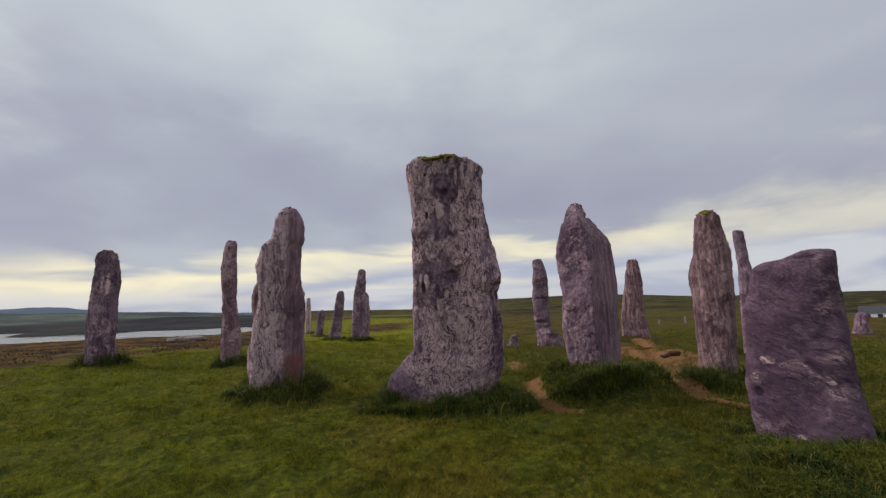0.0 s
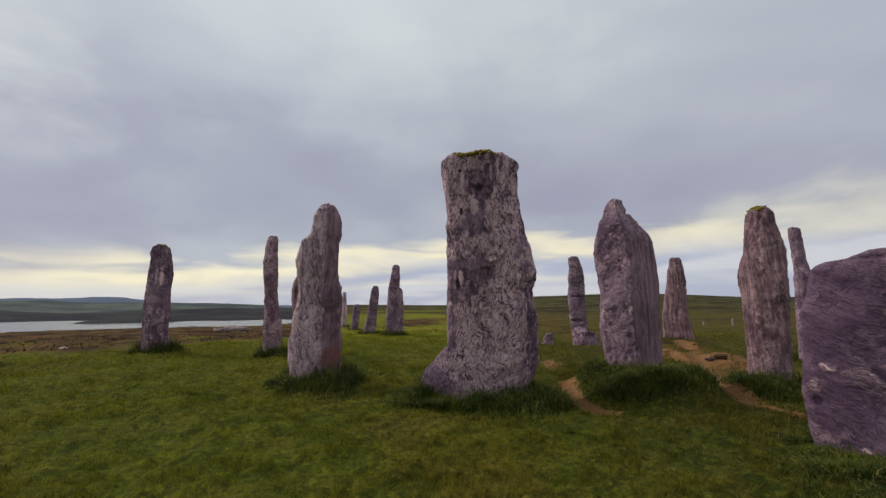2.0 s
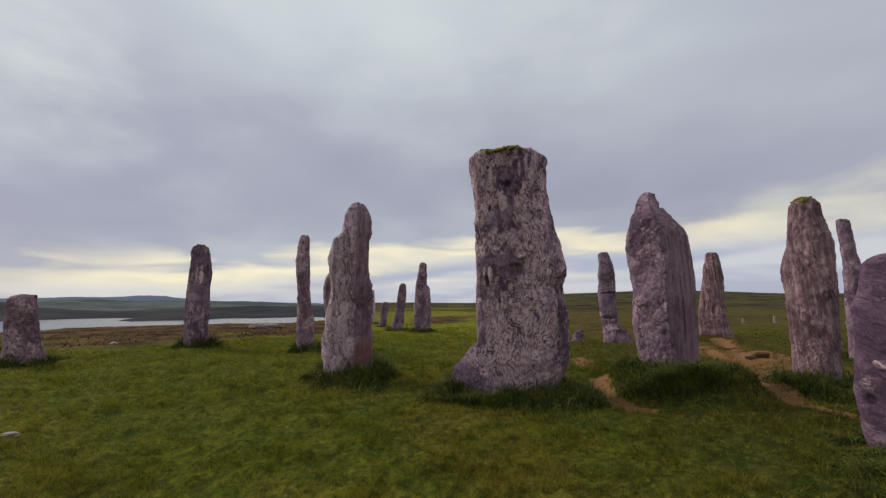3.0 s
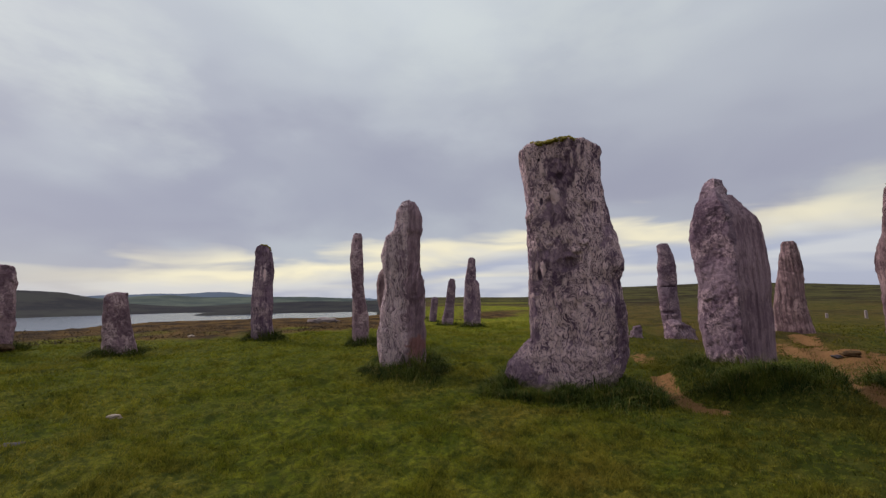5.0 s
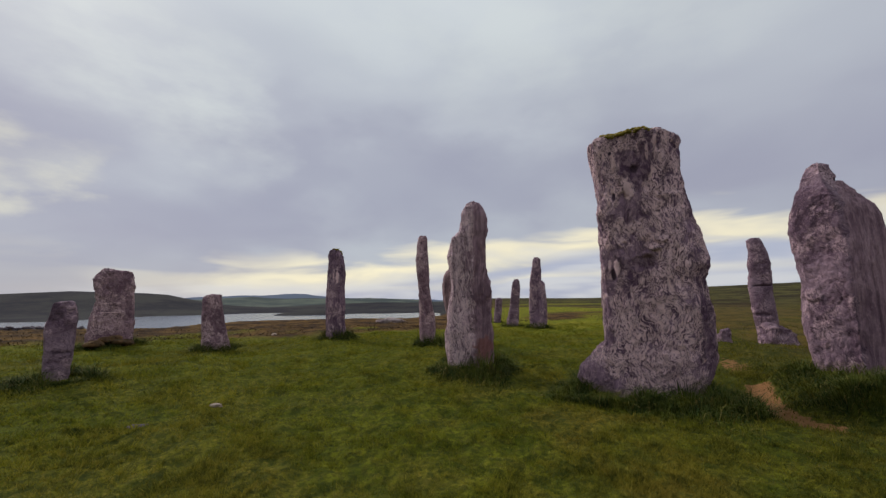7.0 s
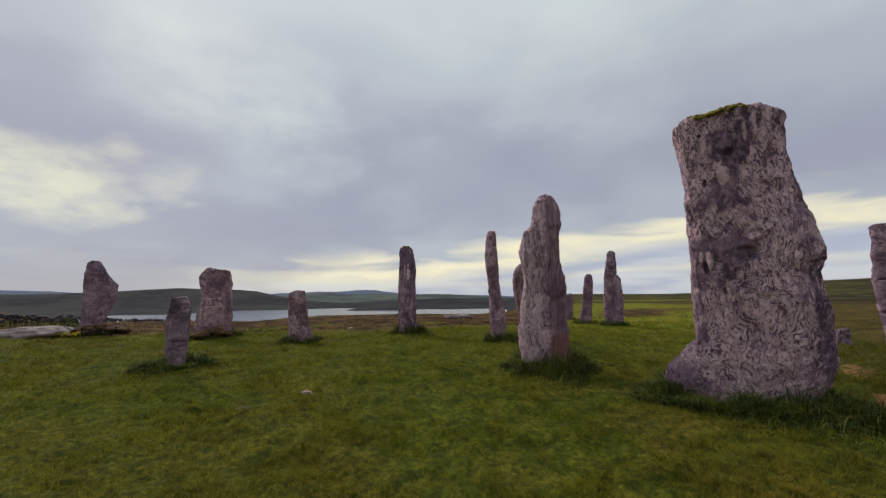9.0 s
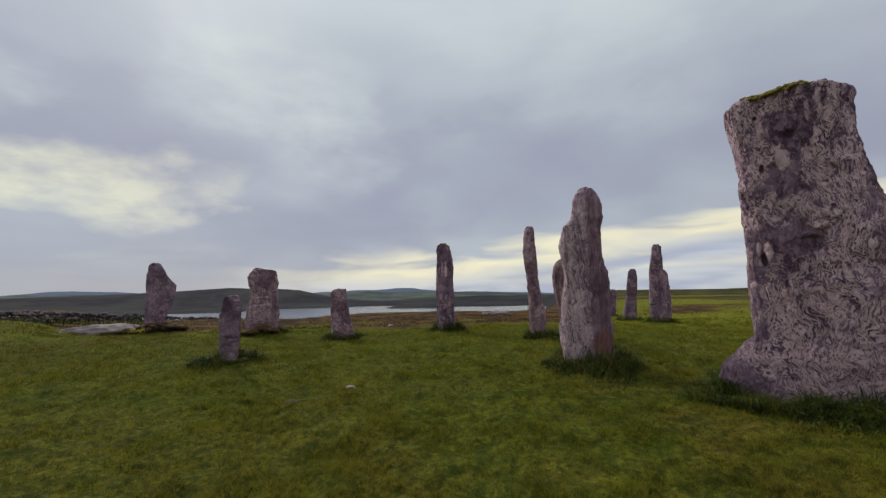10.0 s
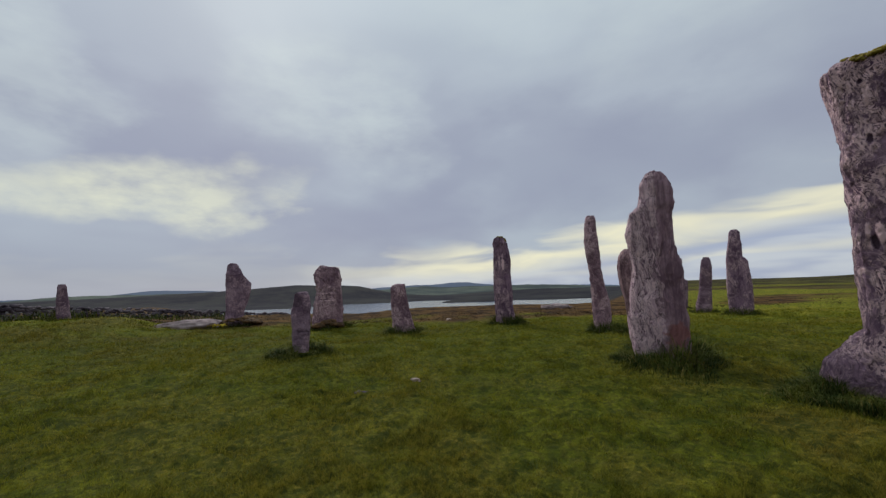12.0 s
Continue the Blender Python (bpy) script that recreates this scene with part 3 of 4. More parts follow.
def ring_points(section, n, crisp=0.18):
    """n even steps round a section whose corners are rounded off."""
    p = np.array(section, float)
    for _ in range(2):
        nxt = np.roll(p, -1, 0)
        p = np.stack([(1 - crisp) * p + crisp * nxt, crisp * p + (1 - crisp) * nxt], 1).reshape(-1, 2)
    p[:, 0] /= np.abs(p[:, 0]).max()
    closed = np.vstack([p, p[:1]])
    far = np.r_[0, np.cumsum(np.hypot(*np.diff(closed, axis=0).T))]
    s = np.linspace(0, far[-1], n, endpoint=False)
    out = np.stack([np.interp(s, far, closed[:, 0]), np.interp(s, far, closed[:, 1])], -1)
    lo, hi = out[:, 0].min(), out[:, 0].max()
    out[:, 0] = (out[:, 0] - lo) / (hi - lo) * 2 - 1
    return out


def stone(x, y, face, rows, depth, section, mat, label, detail=0.03, lumps=0.03, ribs=0.0, pits=0.012, marks=(), rust=(), seed=0.0,
          name="standing_stone", sunk=0.4, z=None, group="ring and rows of standing stones", category="standing stone", lean=0.0, side=None, crisp=0.18, pitch=6.5, second=None):
    """A rough stone. rows: height, left and right edge from the foot up, as it is seen from its face. marks: (across,
    height, half width, half height, tone, relief) of pale or dark patches, knobs and pits on the face; pits get their
    shade as dark tone."""
    rows = [(-sunk, rows[0][1], rows[0][2])] + list(rows)
    h, lo, hi = (np.array(c, float) for c in zip(*rows))
    tall = h[-1]
    around = 2 * ((hi - lo).max() + depth)
    n = int(np.clip(around / detail, 28, 300))
    k = int(np.clip((tall + sunk) / detail, 16, 330))
    levels = np.unique(np.r_[np.linspace(-sunk, tall, k), tall - (tall - h[-4]) * np.linspace(0, 1, 8) ** 2])
    left, right = np.interp(levels, h, lo), np.interp(levels, h, hi)
    wide = np.maximum(right - left, 1e-3)
    usual = np.interp(tall * 0.82, h, hi - lo)
    thick = depth * np.minimum(1, (wide / usual)) ** 0.8 * (1 - 0.22 * np.clip(levels / tall, 0, 1))
    ring = ring_points(section, n, crisp)
    px = ((left + right) / 2)[:, None] + ring[None, :, 0] * (wide / 2)[:, None]
    py = ring[None, :, 1] * (thick / 2)[:, None] + lean * levels[:, None]
    pz = np.repeat(levels[:, None], n, 1)
    grid = np.stack([px, py, pz], -1)
    # normals of the smooth form
    du = np.roll(grid, -1, 1) - np.roll(grid, 1, 1)
    dv = np.gradient(grid, axis=0)
    nor = np.cross(du, dv)
    nor /= np.linalg.norm(nor, axis=-1, keepdims=True) + 1e-9
    p = grid.reshape(-1, 3) + seed * 3.7
    push = lumps * fbm(p * (1.6, 1.6, 1.1), 3)
    warp = 0.35 * value_noise(p * 1.3 + 4)
    if ribs:
        q = np.stack([p[:, 0] * pitch + warp * 2, p[:, 1] * pitch, p[:, 2] * 0.4], -1)
        one_side = 1.0 if side is None else smooth(side - 0.06, side + 0.06, p[:, 0] - seed * 3.7)
        push = push - one_side * (ribs * np.abs(fbm(q, 3)) - ribs * 0.4)
    if side is not None:
        pits = pits * (1 - 0.75 * smooth(side - 0.06, side + 0.06, p[:, 0] - seed * 3.7))
    push = push + pits * fbm(p * 5.5 + warp[:, None], 3) - 0.9 * pits * np.maximum(0.1 - np.abs(fbm(p * (4.5, 4.5, 1.6) + 8 + warp[:, None], 3)), 0) / 0.1
    push = push + pits * 0.6 * fbm(p * (17, 17, 11), 2)
    tone, red = np.zeros(len(p)), np.zeros(len(p))
    fx, fy, fz = grid.reshape(-1, 3).T
    front = nor.reshape(-1, 3)[:, 1] < 0.35
    ragged = 0.28 * fbm(p * 9 + 2, 4, 0.65)
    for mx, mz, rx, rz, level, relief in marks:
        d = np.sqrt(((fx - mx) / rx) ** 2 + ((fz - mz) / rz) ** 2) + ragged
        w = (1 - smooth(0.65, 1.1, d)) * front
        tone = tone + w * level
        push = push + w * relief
    for mx, mz, rx, rz in rust:
        red = np.maximum(red, (1 - smooth(0.5, 1.2, np.sqrt(((fx - mx) / rx) ** 2 + ((fz - mz) / rz) ** 2) + ragged)) * front)
    # the outline stays put: less push where the face turns away
    grid = grid + nor * push.reshape(grid.shape[:2])[..., None]
    verts = grid.reshape(-1, 3)
    m = len(levels)
    i, j = np.meshgrid(np.arange(m - 1), np.arange(n), indexing="ij")
    a0, a1 = i * n + j, i * n + (j + 1) % n
    faces = np.stack([a0, a1, a1 + n, a0 + n], -1).reshape(-1, 4).tolist()
    verts = np.vstack([verts, verts[-n:].mean(0) + (0, 0, 0.004)])
    faces += [[(m - 1) * n + t, (m - 1) * n + (t + 1) % n, m * n] for t in range(n)]
    me = mesh_of(name, verts, faces, mat)
    if second:
        me.materials.append(second[0])
        jag = second[1] + 0.05 * fbm(p * (3, 3, 5), 3).reshape(m, n)[:-1] - grid[:-1, :, 0]
        index = np.zeros(len(me.polygons), np.int32)
        index[: (m - 1) * n] = (jag < 0).ravel()
        me.polygons.foreach_set("material_index", index)
    attribute(me, "tone", np.r_[tone, 0])
    attribute(me, "rust", np.r_[red, 0])
    ob = new(name, me)
    ob.matrix_world = pose(x, y, land_at(x, y) if z is None else z, 0, 0, face)
    return tagged(ob, label, category, group)


def clods(centres, sizes, seed, squash=0.6):
    """Rough lumps as one mesh: verts and faces."""
    rng = np.random.RandomState(seed)
    bm = bmesh.new()
    bmesh.ops.create_icosphere(bm, subdivisions=2, radius=1)
    unit = np.array([v.co for v in bm.verts])
    tri = np.array([[v.index for v in f.verts] for f in bm.faces])
    bm.free()
    verts, faces = [], []
    for c, s in zip(centres, sizes):
        v = unit * (1 + 0.28 * value_noise(unit * 1.7 + rng.uniform(0, 90, 3)))[:, None]
        t = rng.uniform(0, 6.28)
        v = v @ np.array([[math.cos(t), -math.sin(t), 0], [math.sin(t), math.cos(t), 0], [0, 0, 1]])
        s = np.array(s) if np.ndim(s) else np.array([s, s, s * squash])
        faces.append(tri + len(unit) * len(verts))
        verts.append(v * s + c)
    return np.vstack(verts), np.vstack(faces)


def moss_cap(parent, points, seed):
    """A cushion of moss on the top of a stone. points: x, y, radius."""
    rng = np.random.RandomState(seed)
    top = np.array([v.co for v in parent.data.vertices])
    top = top[top[:, 2] > top[:, 2].max() - 0.4]
    centres, sizes = [], []
    for x, y, r in points:
        for _ in range(int(30 + 160 * r)):
            a, d = rng.uniform(0, 6.28), r * math.sqrt(rng.uniform())
            px, py = x + d * math.cos(a), y + d * math.sin(a) * 0.8
            near = np.hypot(top[:, 0] - px, top[:, 1] - py)
            if near.min() > 0.06:
                continue
            centres.append((px, py, top[near < near.min() + 0.02, 2].max() + rng.uniform(-0.022, -0.006)))
            s = rng.uniform(0.012, 0.028)
            sizes.append((s * 1.4, s * 1.4, s * 0.8))
    v, f = clods(centres, sizes, seed)
    return tagged(part("moss_cap", v, f, MOSS, parent, "cushion of yellow-green moss"), kind="stuff")


STONES = {}
STONES["M"] = stone(-0.03, 8.27, -0.2, [
    (0, -1.11, 0.96), (0.22, -1.11, 1.05), (0.39, -1.05, 1.12), (0.55, -0.92, 1.17), (0.77, -0.76, 1.2), (0.91, -0.65, 1.21), (1.11, -0.64, 1.21), (1.56, -0.64, 1.17), (1.79, -0.66, 1.11), (2.01, -0.67, 1.08), (2.15, -0.65, 1.12), (2.26, -0.65, 1.18), (2.47, -0.63, 1.15), (2.81, -0.61, 1.07), (3.09, -0.61, 1.01), (3.24, -0.64, 0.98), (3.5, -0.59, 0.93), (3.78, -0.61, 0.89), (4.02, -0.65, 0.84), (4.36, -0.69, 0.81), (4.56, -0.7, 0.83), (4.61, -0.67, 0.76), (4.64, -0.61, 0.68), (4.67, -0.54, 0.59), (4.69, -0.42, 0.45)],
    1.15, FOLDS, GREY, "tall broad monolith of folded grey gneiss, mottled with pale lichen",
    lean=-0.11, detail=0.02, lumps=0.04, ribs=0.055, pitch=5, pits=0.014, seed=1, z=0.02,
    marks=[(-0.07, 3.62, 0.09, 0.2, 1.3, 0.015), (-0.23, 3.08, 0.08, 0.1, 0.9, 0.01), (-0.29, 4.2, 0.05, 0.17, 0.95, 0.01), (0.39, 4.3, 0.04, 0.2, 0.8, 0.01), (0.27, 4.25, 0.03, 0.17, 0.75, 0.01),
           (0.36, 3.3, 0.035, 0.38, 0.75, 0.015), (0.52, 3.46, 0.2, 0.035, 0.7, 0.015), (0.7, 3.75, 0.09, 0.18, 0.6, 0.0), (0.2, 1.0, 0.8, 1.05, 0.5, 0.0), (0.55, 2.6, 0.3, 0.7, 0.3, 0.0), (-0.33, 2.24, 0.05, 0.15, 1.0, 0.03), (-0.46, 2.3, 0.025, 0.12, 1.0, 0.02)]
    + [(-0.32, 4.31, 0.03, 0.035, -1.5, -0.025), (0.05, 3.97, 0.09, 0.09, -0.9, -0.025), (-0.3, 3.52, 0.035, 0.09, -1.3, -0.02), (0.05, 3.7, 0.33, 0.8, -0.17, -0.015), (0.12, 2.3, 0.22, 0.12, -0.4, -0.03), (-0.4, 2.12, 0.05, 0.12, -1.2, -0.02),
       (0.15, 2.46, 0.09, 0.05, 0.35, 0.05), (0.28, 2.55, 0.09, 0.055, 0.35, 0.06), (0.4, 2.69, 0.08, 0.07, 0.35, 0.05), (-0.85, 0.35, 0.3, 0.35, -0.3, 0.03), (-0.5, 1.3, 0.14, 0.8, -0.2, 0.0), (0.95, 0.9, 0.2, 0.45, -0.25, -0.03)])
# paler left and darker striped right face: partly side light put into the colour
STONES["C"] = stone(-3.65, 8.82, 22.2, [
    (-0, -0.51, 0.56), (0.39, -0.55, 0.55), (0.75, -0.58, 0.54), (0.99, -0.52, 0.51), (1.23, -0.5, 0.49), (1.65, -0.45, 0.51), (1.89, -0.43, 0.48), (2.14, -0.45, 0.41), (2.38, -0.47, 0.38), (2.56, -0.51, 0.38), (2.75, -0.45, 0.38), (2.97, -0.4, 0.41), (3.06, -0.3, 0.43), (3.12, -0.23, 0.44), (3.37, -0.18, 0.44), (3.53, -0.17, 0.4), (3.68, -0.12, 0.34), (3.79, -0.03, 0.26), (3.83, 0.06, 0.18)],
    0.75, SLABBY, RIBBED, "shouldered pale grey standing stone with upright ribs and a rusty foot",
    lean=-0.10, detail=0.025, lumps=0.025, ribs=0.055, second=(STRIPED, 0.08), seed=2, z=0.18,
    marks=[(-0.12, 0.35, 0.07, 0.45, 0.45, 0.0), (-0.28, 1.5, 0.22, 1.4, 0.4, 0.0), (0.2, 3.84, 0.07, 0.06, -0.9, -0.03), (0.3, 1.75, 0.2, 0.25, -0.35, 0.03)], rust=[(0.32, 0.42, 0.26, 0.3)])
STONES["G"] = stone(3.44, 9.61, -20.0, [
    (0, -0.56, 0.61), (0.39, -0.6, 0.64), (0.78, -0.63, 0.66), (1.18, -0.64, 0.65), (1.58, -0.61, 0.66), (1.99, -0.64, 0.67), (2.33, -0.67, 0.67), (2.68, -0.71, 0.65), (2.89, -0.68, 0.6), (3.08, -0.64, 0.53), (3.22, -0.59, 0.41), (3.4, -0.54, 0.3), (3.51, -0.48, 0.2), (3.62, -0.43, 0.13), (3.8, -0.36, 0.05), (3.92, -0.3, 0.01), (3.99, -0.22, -0.08)],
    1.25, WEDGE, ROUGH, "hooded grey standing stone, one face rough, the other ribbed",
    detail=0.022, lumps=0.035, ribs=0.04, pitch=13, pits=0.016, side=0.1, crisp=0.06, second=(STRIPED, 0.1), seed=3, z=0.30,
    marks=[(0.1, 3.62, 0.04, 0.05, -1.0, -0.04), (-0.45, 1.45, 0.16, 0.14, 0.4, 0.03), (-0.35, 0.7, 0.14, 0.2, 0.3, 0.0)])
STONES["F"] = stone(4.67, 19.46, -13.7, [
    (0, -0.26, 0.47), (0.4, -0.24, 0.44), (0.93, -0.29, 0.47), (1.74, -0.3, 0.42), (2.29, -0.38, 0.42), (2.89, -0.3, 0.43), (2.97, -0.32, 0.41), (3.2, -0.33, 0.42), (3.67, -0.25, 0.37), (4.15, -0.28, 0.23), (4.26, -0.09, 0.19)],
    0.45, ROUNDED, ROUGH, "slim grey standing stone with a deep crack across it",
    detail=0.035, seed=4, z=-0.20,
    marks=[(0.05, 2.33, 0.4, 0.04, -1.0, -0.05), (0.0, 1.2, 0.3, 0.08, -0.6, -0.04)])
STONES["Fb"] = stone(4.73, 18.00, -14.9, [
    (0, -0.61, 0.62), (0.59, -0.6, 0.57), (0.79, -0.54, 0.41), (0.89, -0.49, 0.13), (0.94, -0.41, -0.16)],
    0.8, KEEL, ROUGH, "low rounded grey boulder at the foot of a stone",
    detail=0.03, lumps=0.12, pits=0.03, name="boulder", category="boulder", group=" ", seed=5, z=-0.19)
STONES["R"] = stone(8.53, 18.09, -25.4, [
    (0, -0.56, 0.63), (0.4, -0.52, 0.55), (1.02, -0.5, 0.47), (1.66, -0.4, 0.44), (2.42, -0.22, 0.46), (2.94, -0.15, 0.41), (3.35, -0.07, 0.37), (3.45, -0.01, 0.31)],
    0.5, SLABBY, BROWN, "tapering pale brown standing stone with upright streaks",
    detail=0.035, ribs=0.03, seed=6, z=0.32)
STONES["P"] = stone(6.57, 10.03, -33.5, [
    (0.01, -0.32, 0.46), (0.21, -0.31, 0.48), (0.75, -0.31, 0.53), (1.3, -0.3, 0.56), (1.71, -0.29, 0.57), (2.07, -0.32, 0.58), (2.28, -0.33, 0.57), (2.63, -0.26, 0.59), (2.89, -0.16, 0.59), (3.21, -0.13, 0.55), (3.57, -0.08, 0.5), (3.81, -0.05, 0.48), (3.9, 0.04, 0.41), (3.96, 0.16, 0.31)],
    0.6, SLABBY, BROWN, "tall brown-grey standing stone with a mossy top",
    detail=0.028, ribs=0.03, seed=7, z=0.11,
    marks=[(-0.1, 2.0, 0.05, 0.5, 0.3, 0.0)])
STONES["Q"] = stone(10.15, 13.62, -36.9, [
    (0.01, -0.11, 0.34), (1.31, -0.06, 0.37), (1.69, -0.06, 0.38), (2.26, -0.03, 0.4), (2.84, 0.01, 0.38), (3.33, 0.02, 0.33), (3.73, -0.02, 0.32), (3.99, -0.02, 0.32), (4.07, 0.02, 0.24)],
    0.4, ROUNDED, ROUGH, "thin leaning grey standing stone",
    detail=0.035, ribs=0.02, seed=8, z=0.15)
STONES["N"] = stone(4.20, 4.94, -40.9, [
    (0.02, -0.48, 0.6), (0.17, -0.51, 0.58), (0.36, -0.53, 0.56), (0.61, -0.53, 0.53), (0.87, -0.49, 0.52), (1.14, -0.46, 0.51), (1.34, -0.45, 0.51), (1.49, -0.46, 0.51), (1.65, -0.39, 0.51), (1.75, -0.36, 0.5), (1.89, -0.34, 0.49), (1.99, -0.33, 0.5), (2.05, -0.27, 0.5), (2.1, -0.18, 0.5), (2.13, -0.01, 0.5), (2.17, 0.09, 0.5), (2.19, 0.13, 0.48), (2.21, 0.18, 0.43)],
    0.5, SLABBY, SLABBED, "broad dark purple-grey slab with slanting bands and lichen patches",
    detail=0.018, lumps=0.03, pits=0.007, seed=9, z=0.15,
    marks=[(-0.26, 0.88, 0.09, 0.05, 0.75, 0.0), (-0.02, 0.84, 0.18, 0.07, 0.58, 0.0), (0.15, 0.72, 0.2, 0.1, 0.62, 0.0), (0.36, 0.58, 0.18, 0.12, 0.58, 0.0), (0.33, 0.93, 0.16, 0.06, 0.55, 0.0), (-0.4, 0.7, 0.06, 0.1, 0.6, 0.0), (-0.4, 0.5, 0.05, 0.06, -1.2, -0.02),
           (0.2, 2.12, 0.14, 0.04, -0.8, -0.02), (-0.05, 0.05, 0.06, 0.03, 0.9, 0.0), (0.3, 1.5, 0.12, 0.09, 0.55, 0.0), (-0.1, 1.6, 0.1, 0.12, 0.35, 0.0)])
STONES["D"] = stone(-4.90, 23.62, 10.4, [
    (-0, -0.52, 0.5), (0.88, -0.53, 0.51), (1.71, -0.5, 0.5), (2.46, -0.46, 0.46), (2.6, -0.44, 0.36), (2.69, -0.41, 0.24), (3.39, -0.28, 0.26), (3.92, -0.21, 0.24), (4.04, -0.13, 0.14)],
    0.45, SLABBY, DARK, "notched dark grey standing stone with a narrow top",
    detail=0.045, seed=10, z=0.12)
STONES["E"] = stone(-7.20, 27.10, 14.8, [
    (0.01, -0.55, 0.22), (0.34, -0.52, 0.25), (1.08, -0.39, 0.31), (2.02, -0.22, 0.37), (2.59, -0.16, 0.44), (3.02, -0.09, 0.43), (3.17, 0.02, 0.32)],
    0.4, ROUNDED, ROUGH, "leaning grey standing stone in the far row",
    detail=0.045, seed=11, z=-0.09)
STONES["U"] = stone(-8.87, 28.70, 17.1, [
    (0, -0.31, 0.19), (0.87, -0.25, 0.29), (1.55, -0.19, 0.35), (1.71, -0.04, 0.23)],
    0.35, ROUNDED, ROUGH, "short grey standing stone in the far row",
    detail=0.05, seed=12, z=0.10)
STONES["T"] = stone(-10.56, 31.31, 18.6, [
    (0, -0.25, 0.17), (1.21, -0.24, 0.18), (2.4, -0.24, 0.1), (2.62, -0.2, 0.05)],
    0.3, ROUNDED, RIBBED, "narrow grey standing stone in the far row",
    detail=0.05, seed=13, z=0.14)
STONES["A"] = stone(-11.40, 13.43, 39.3, [
    (-0, -0.4, 0.43), (0.74, -0.42, 0.34), (1.44, -0.47, 0.35), (2.03, -0.44, 0.33), (2.63, -0.41, 0.36), (2.99, -0.38, 0.31), (3.33, -0.39, 0.25), (3.45, -0.37, 0.16), (3.57, -0.33, 0.11), (3.64, -0.21, -0.01)],
    0.55, SLABBY, DARK, "dark purple-grey standing stone with a pale strip and mossy tip",
    detail=0.035, ribs=0.025, seed=14, z=0.28,
    marks=[(0.0, 2.5, 0.07, 0.34, 1.2, 0.01), (-0.16, 2.5, 0.05, 0.3, 0.8, 0.0), (-0.05, 3.0, 0.2, 0.3, -0.3, -0.03), (-0.3, 1.6, 0.12, 1.3, 0.45, 0.0), (0.28, 1.5, 0.15, 1.5, -0.25, 0.0)])
STONES["B"] = stone(-6.88, 12.93, 26.8, [
    (-0, -0.22, 0.35), (0.54, -0.26, 0.31), (0.95, -0.29, 0.27), (1.56, -0.27, 0.19), (2.07, -0.29, 0.1), (2.59, -0.33, 0.08), (3.11, -0.38, 0.06), (3.54, -0.36, 0.06), (3.88, -0.29, 0.06), (3.96, -0.23, -0)],
    0.42, ROUNDED, PINK, "slender bent pinkish-grey standing stone",
    detail=0.035, ribs=0.012, seed=15, z=0.13,
    marks=[(-0.18, 3.68, 0.06, 0.08, -0.7, -0.03), (-0.1, 1.9, 0.05, 0.06, -0.6, -0.02)])
STONES["H"] = stone(-14.04, 9.91, 53.9, [
    (0, -0.47, 0.47), (0.3, -0.47, 0.4), (0.7, -0.48, 0.31), (1.1, -0.49, 0.23), (1.5, -0.49, 0.16), (1.76, -0.48, 0.14), (1.86, -0.41, 0.14), (1.92, -0.21, 0.11)],
    0.5, SLABBY, PINK, "stumpy pinkish-grey standing stone with a dark band",
    detail=0.035, seed=16, z=0.07,
    marks=[(0.2, 1.0, 0.3, 0.5, -0.5, -0.01), (-0.3, 0.5, 0.25, 0.5, 0.3, 0.0)])
STONES["I"] = stone(-18.41, 8.68, 63.4, [
    (0, -0.72, 0.68), (0.32, -0.72, 0.69), (0.72, -0.67, 0.69), (1.13, -0.62, 0.69), (1.67, -0.56, 0.7), (2.22, -0.64, 0.67), (2.52, -0.67, 0.6), (2.71, -0.56, 0.54), (2.79, -0.48, 0.49), (2.85, -0.43, 0.04), (2.91, -0.35, -0.09)],
    0.7, SLABBY, PINK, "broad blocky pinkish-grey standing stone",
    detail=0.035, lumps=0.06, pits=0.025, seed=17, z=0.16,
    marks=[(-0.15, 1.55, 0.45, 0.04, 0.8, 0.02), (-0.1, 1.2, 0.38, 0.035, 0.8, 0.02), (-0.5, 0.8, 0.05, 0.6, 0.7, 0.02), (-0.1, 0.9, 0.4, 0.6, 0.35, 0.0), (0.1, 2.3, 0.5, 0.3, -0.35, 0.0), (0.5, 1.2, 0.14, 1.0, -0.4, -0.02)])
STONES["K"] = stone(-10.91, 4.18, 66.7, [
    (0, -0.21, 0.2), (0.25, -0.22, 0.2), (0.55, -0.24, 0.21), (0.84, -0.25, 0.21), (1.02, -0.26, 0.24), (1.14, -0.24, 0.23), (1.37, -0.21, 0.2), (1.46, -0.19, 0.17), (1.5, -0.09, 0.1)],
    0.38, SLABBY, ROUGH, "small dark-topped grey standing stone",
    detail=0.028, seed=18, z=0.28,
    marks=[(-0.12, 1.25, 0.16, 0.24, -0.7, -0.01), (0.0, 0.45, 0.3, 0.02, -0.9, -0.02)])
STONES["J"] = stone(-23.66, 6.14, 74.5, [
    (0.01, -0.61, 0.27), (0.31, -0.59, 0.32), (0.66, -0.57, 0.37), (1.26, -0.58, 0.55), (1.86, -0.56, 0.65), (2.1, -0.57, 0.68), (2.31, -0.57, 0.51), (2.62, -0.55, 0.26), (2.89, -0.53, 0.12), (3.08, -0.51, 0.03), (3.2, -0.4, -0.08)],
    0.6, SLABBY, ROUGH, "angular grey standing stone with a sloping top",
    detail=0.05, lumps=0.05, seed=19, z=0.30,
    marks=[(-0.2, 1.5, 0.2, 0.6, 0.3, 0.0)])
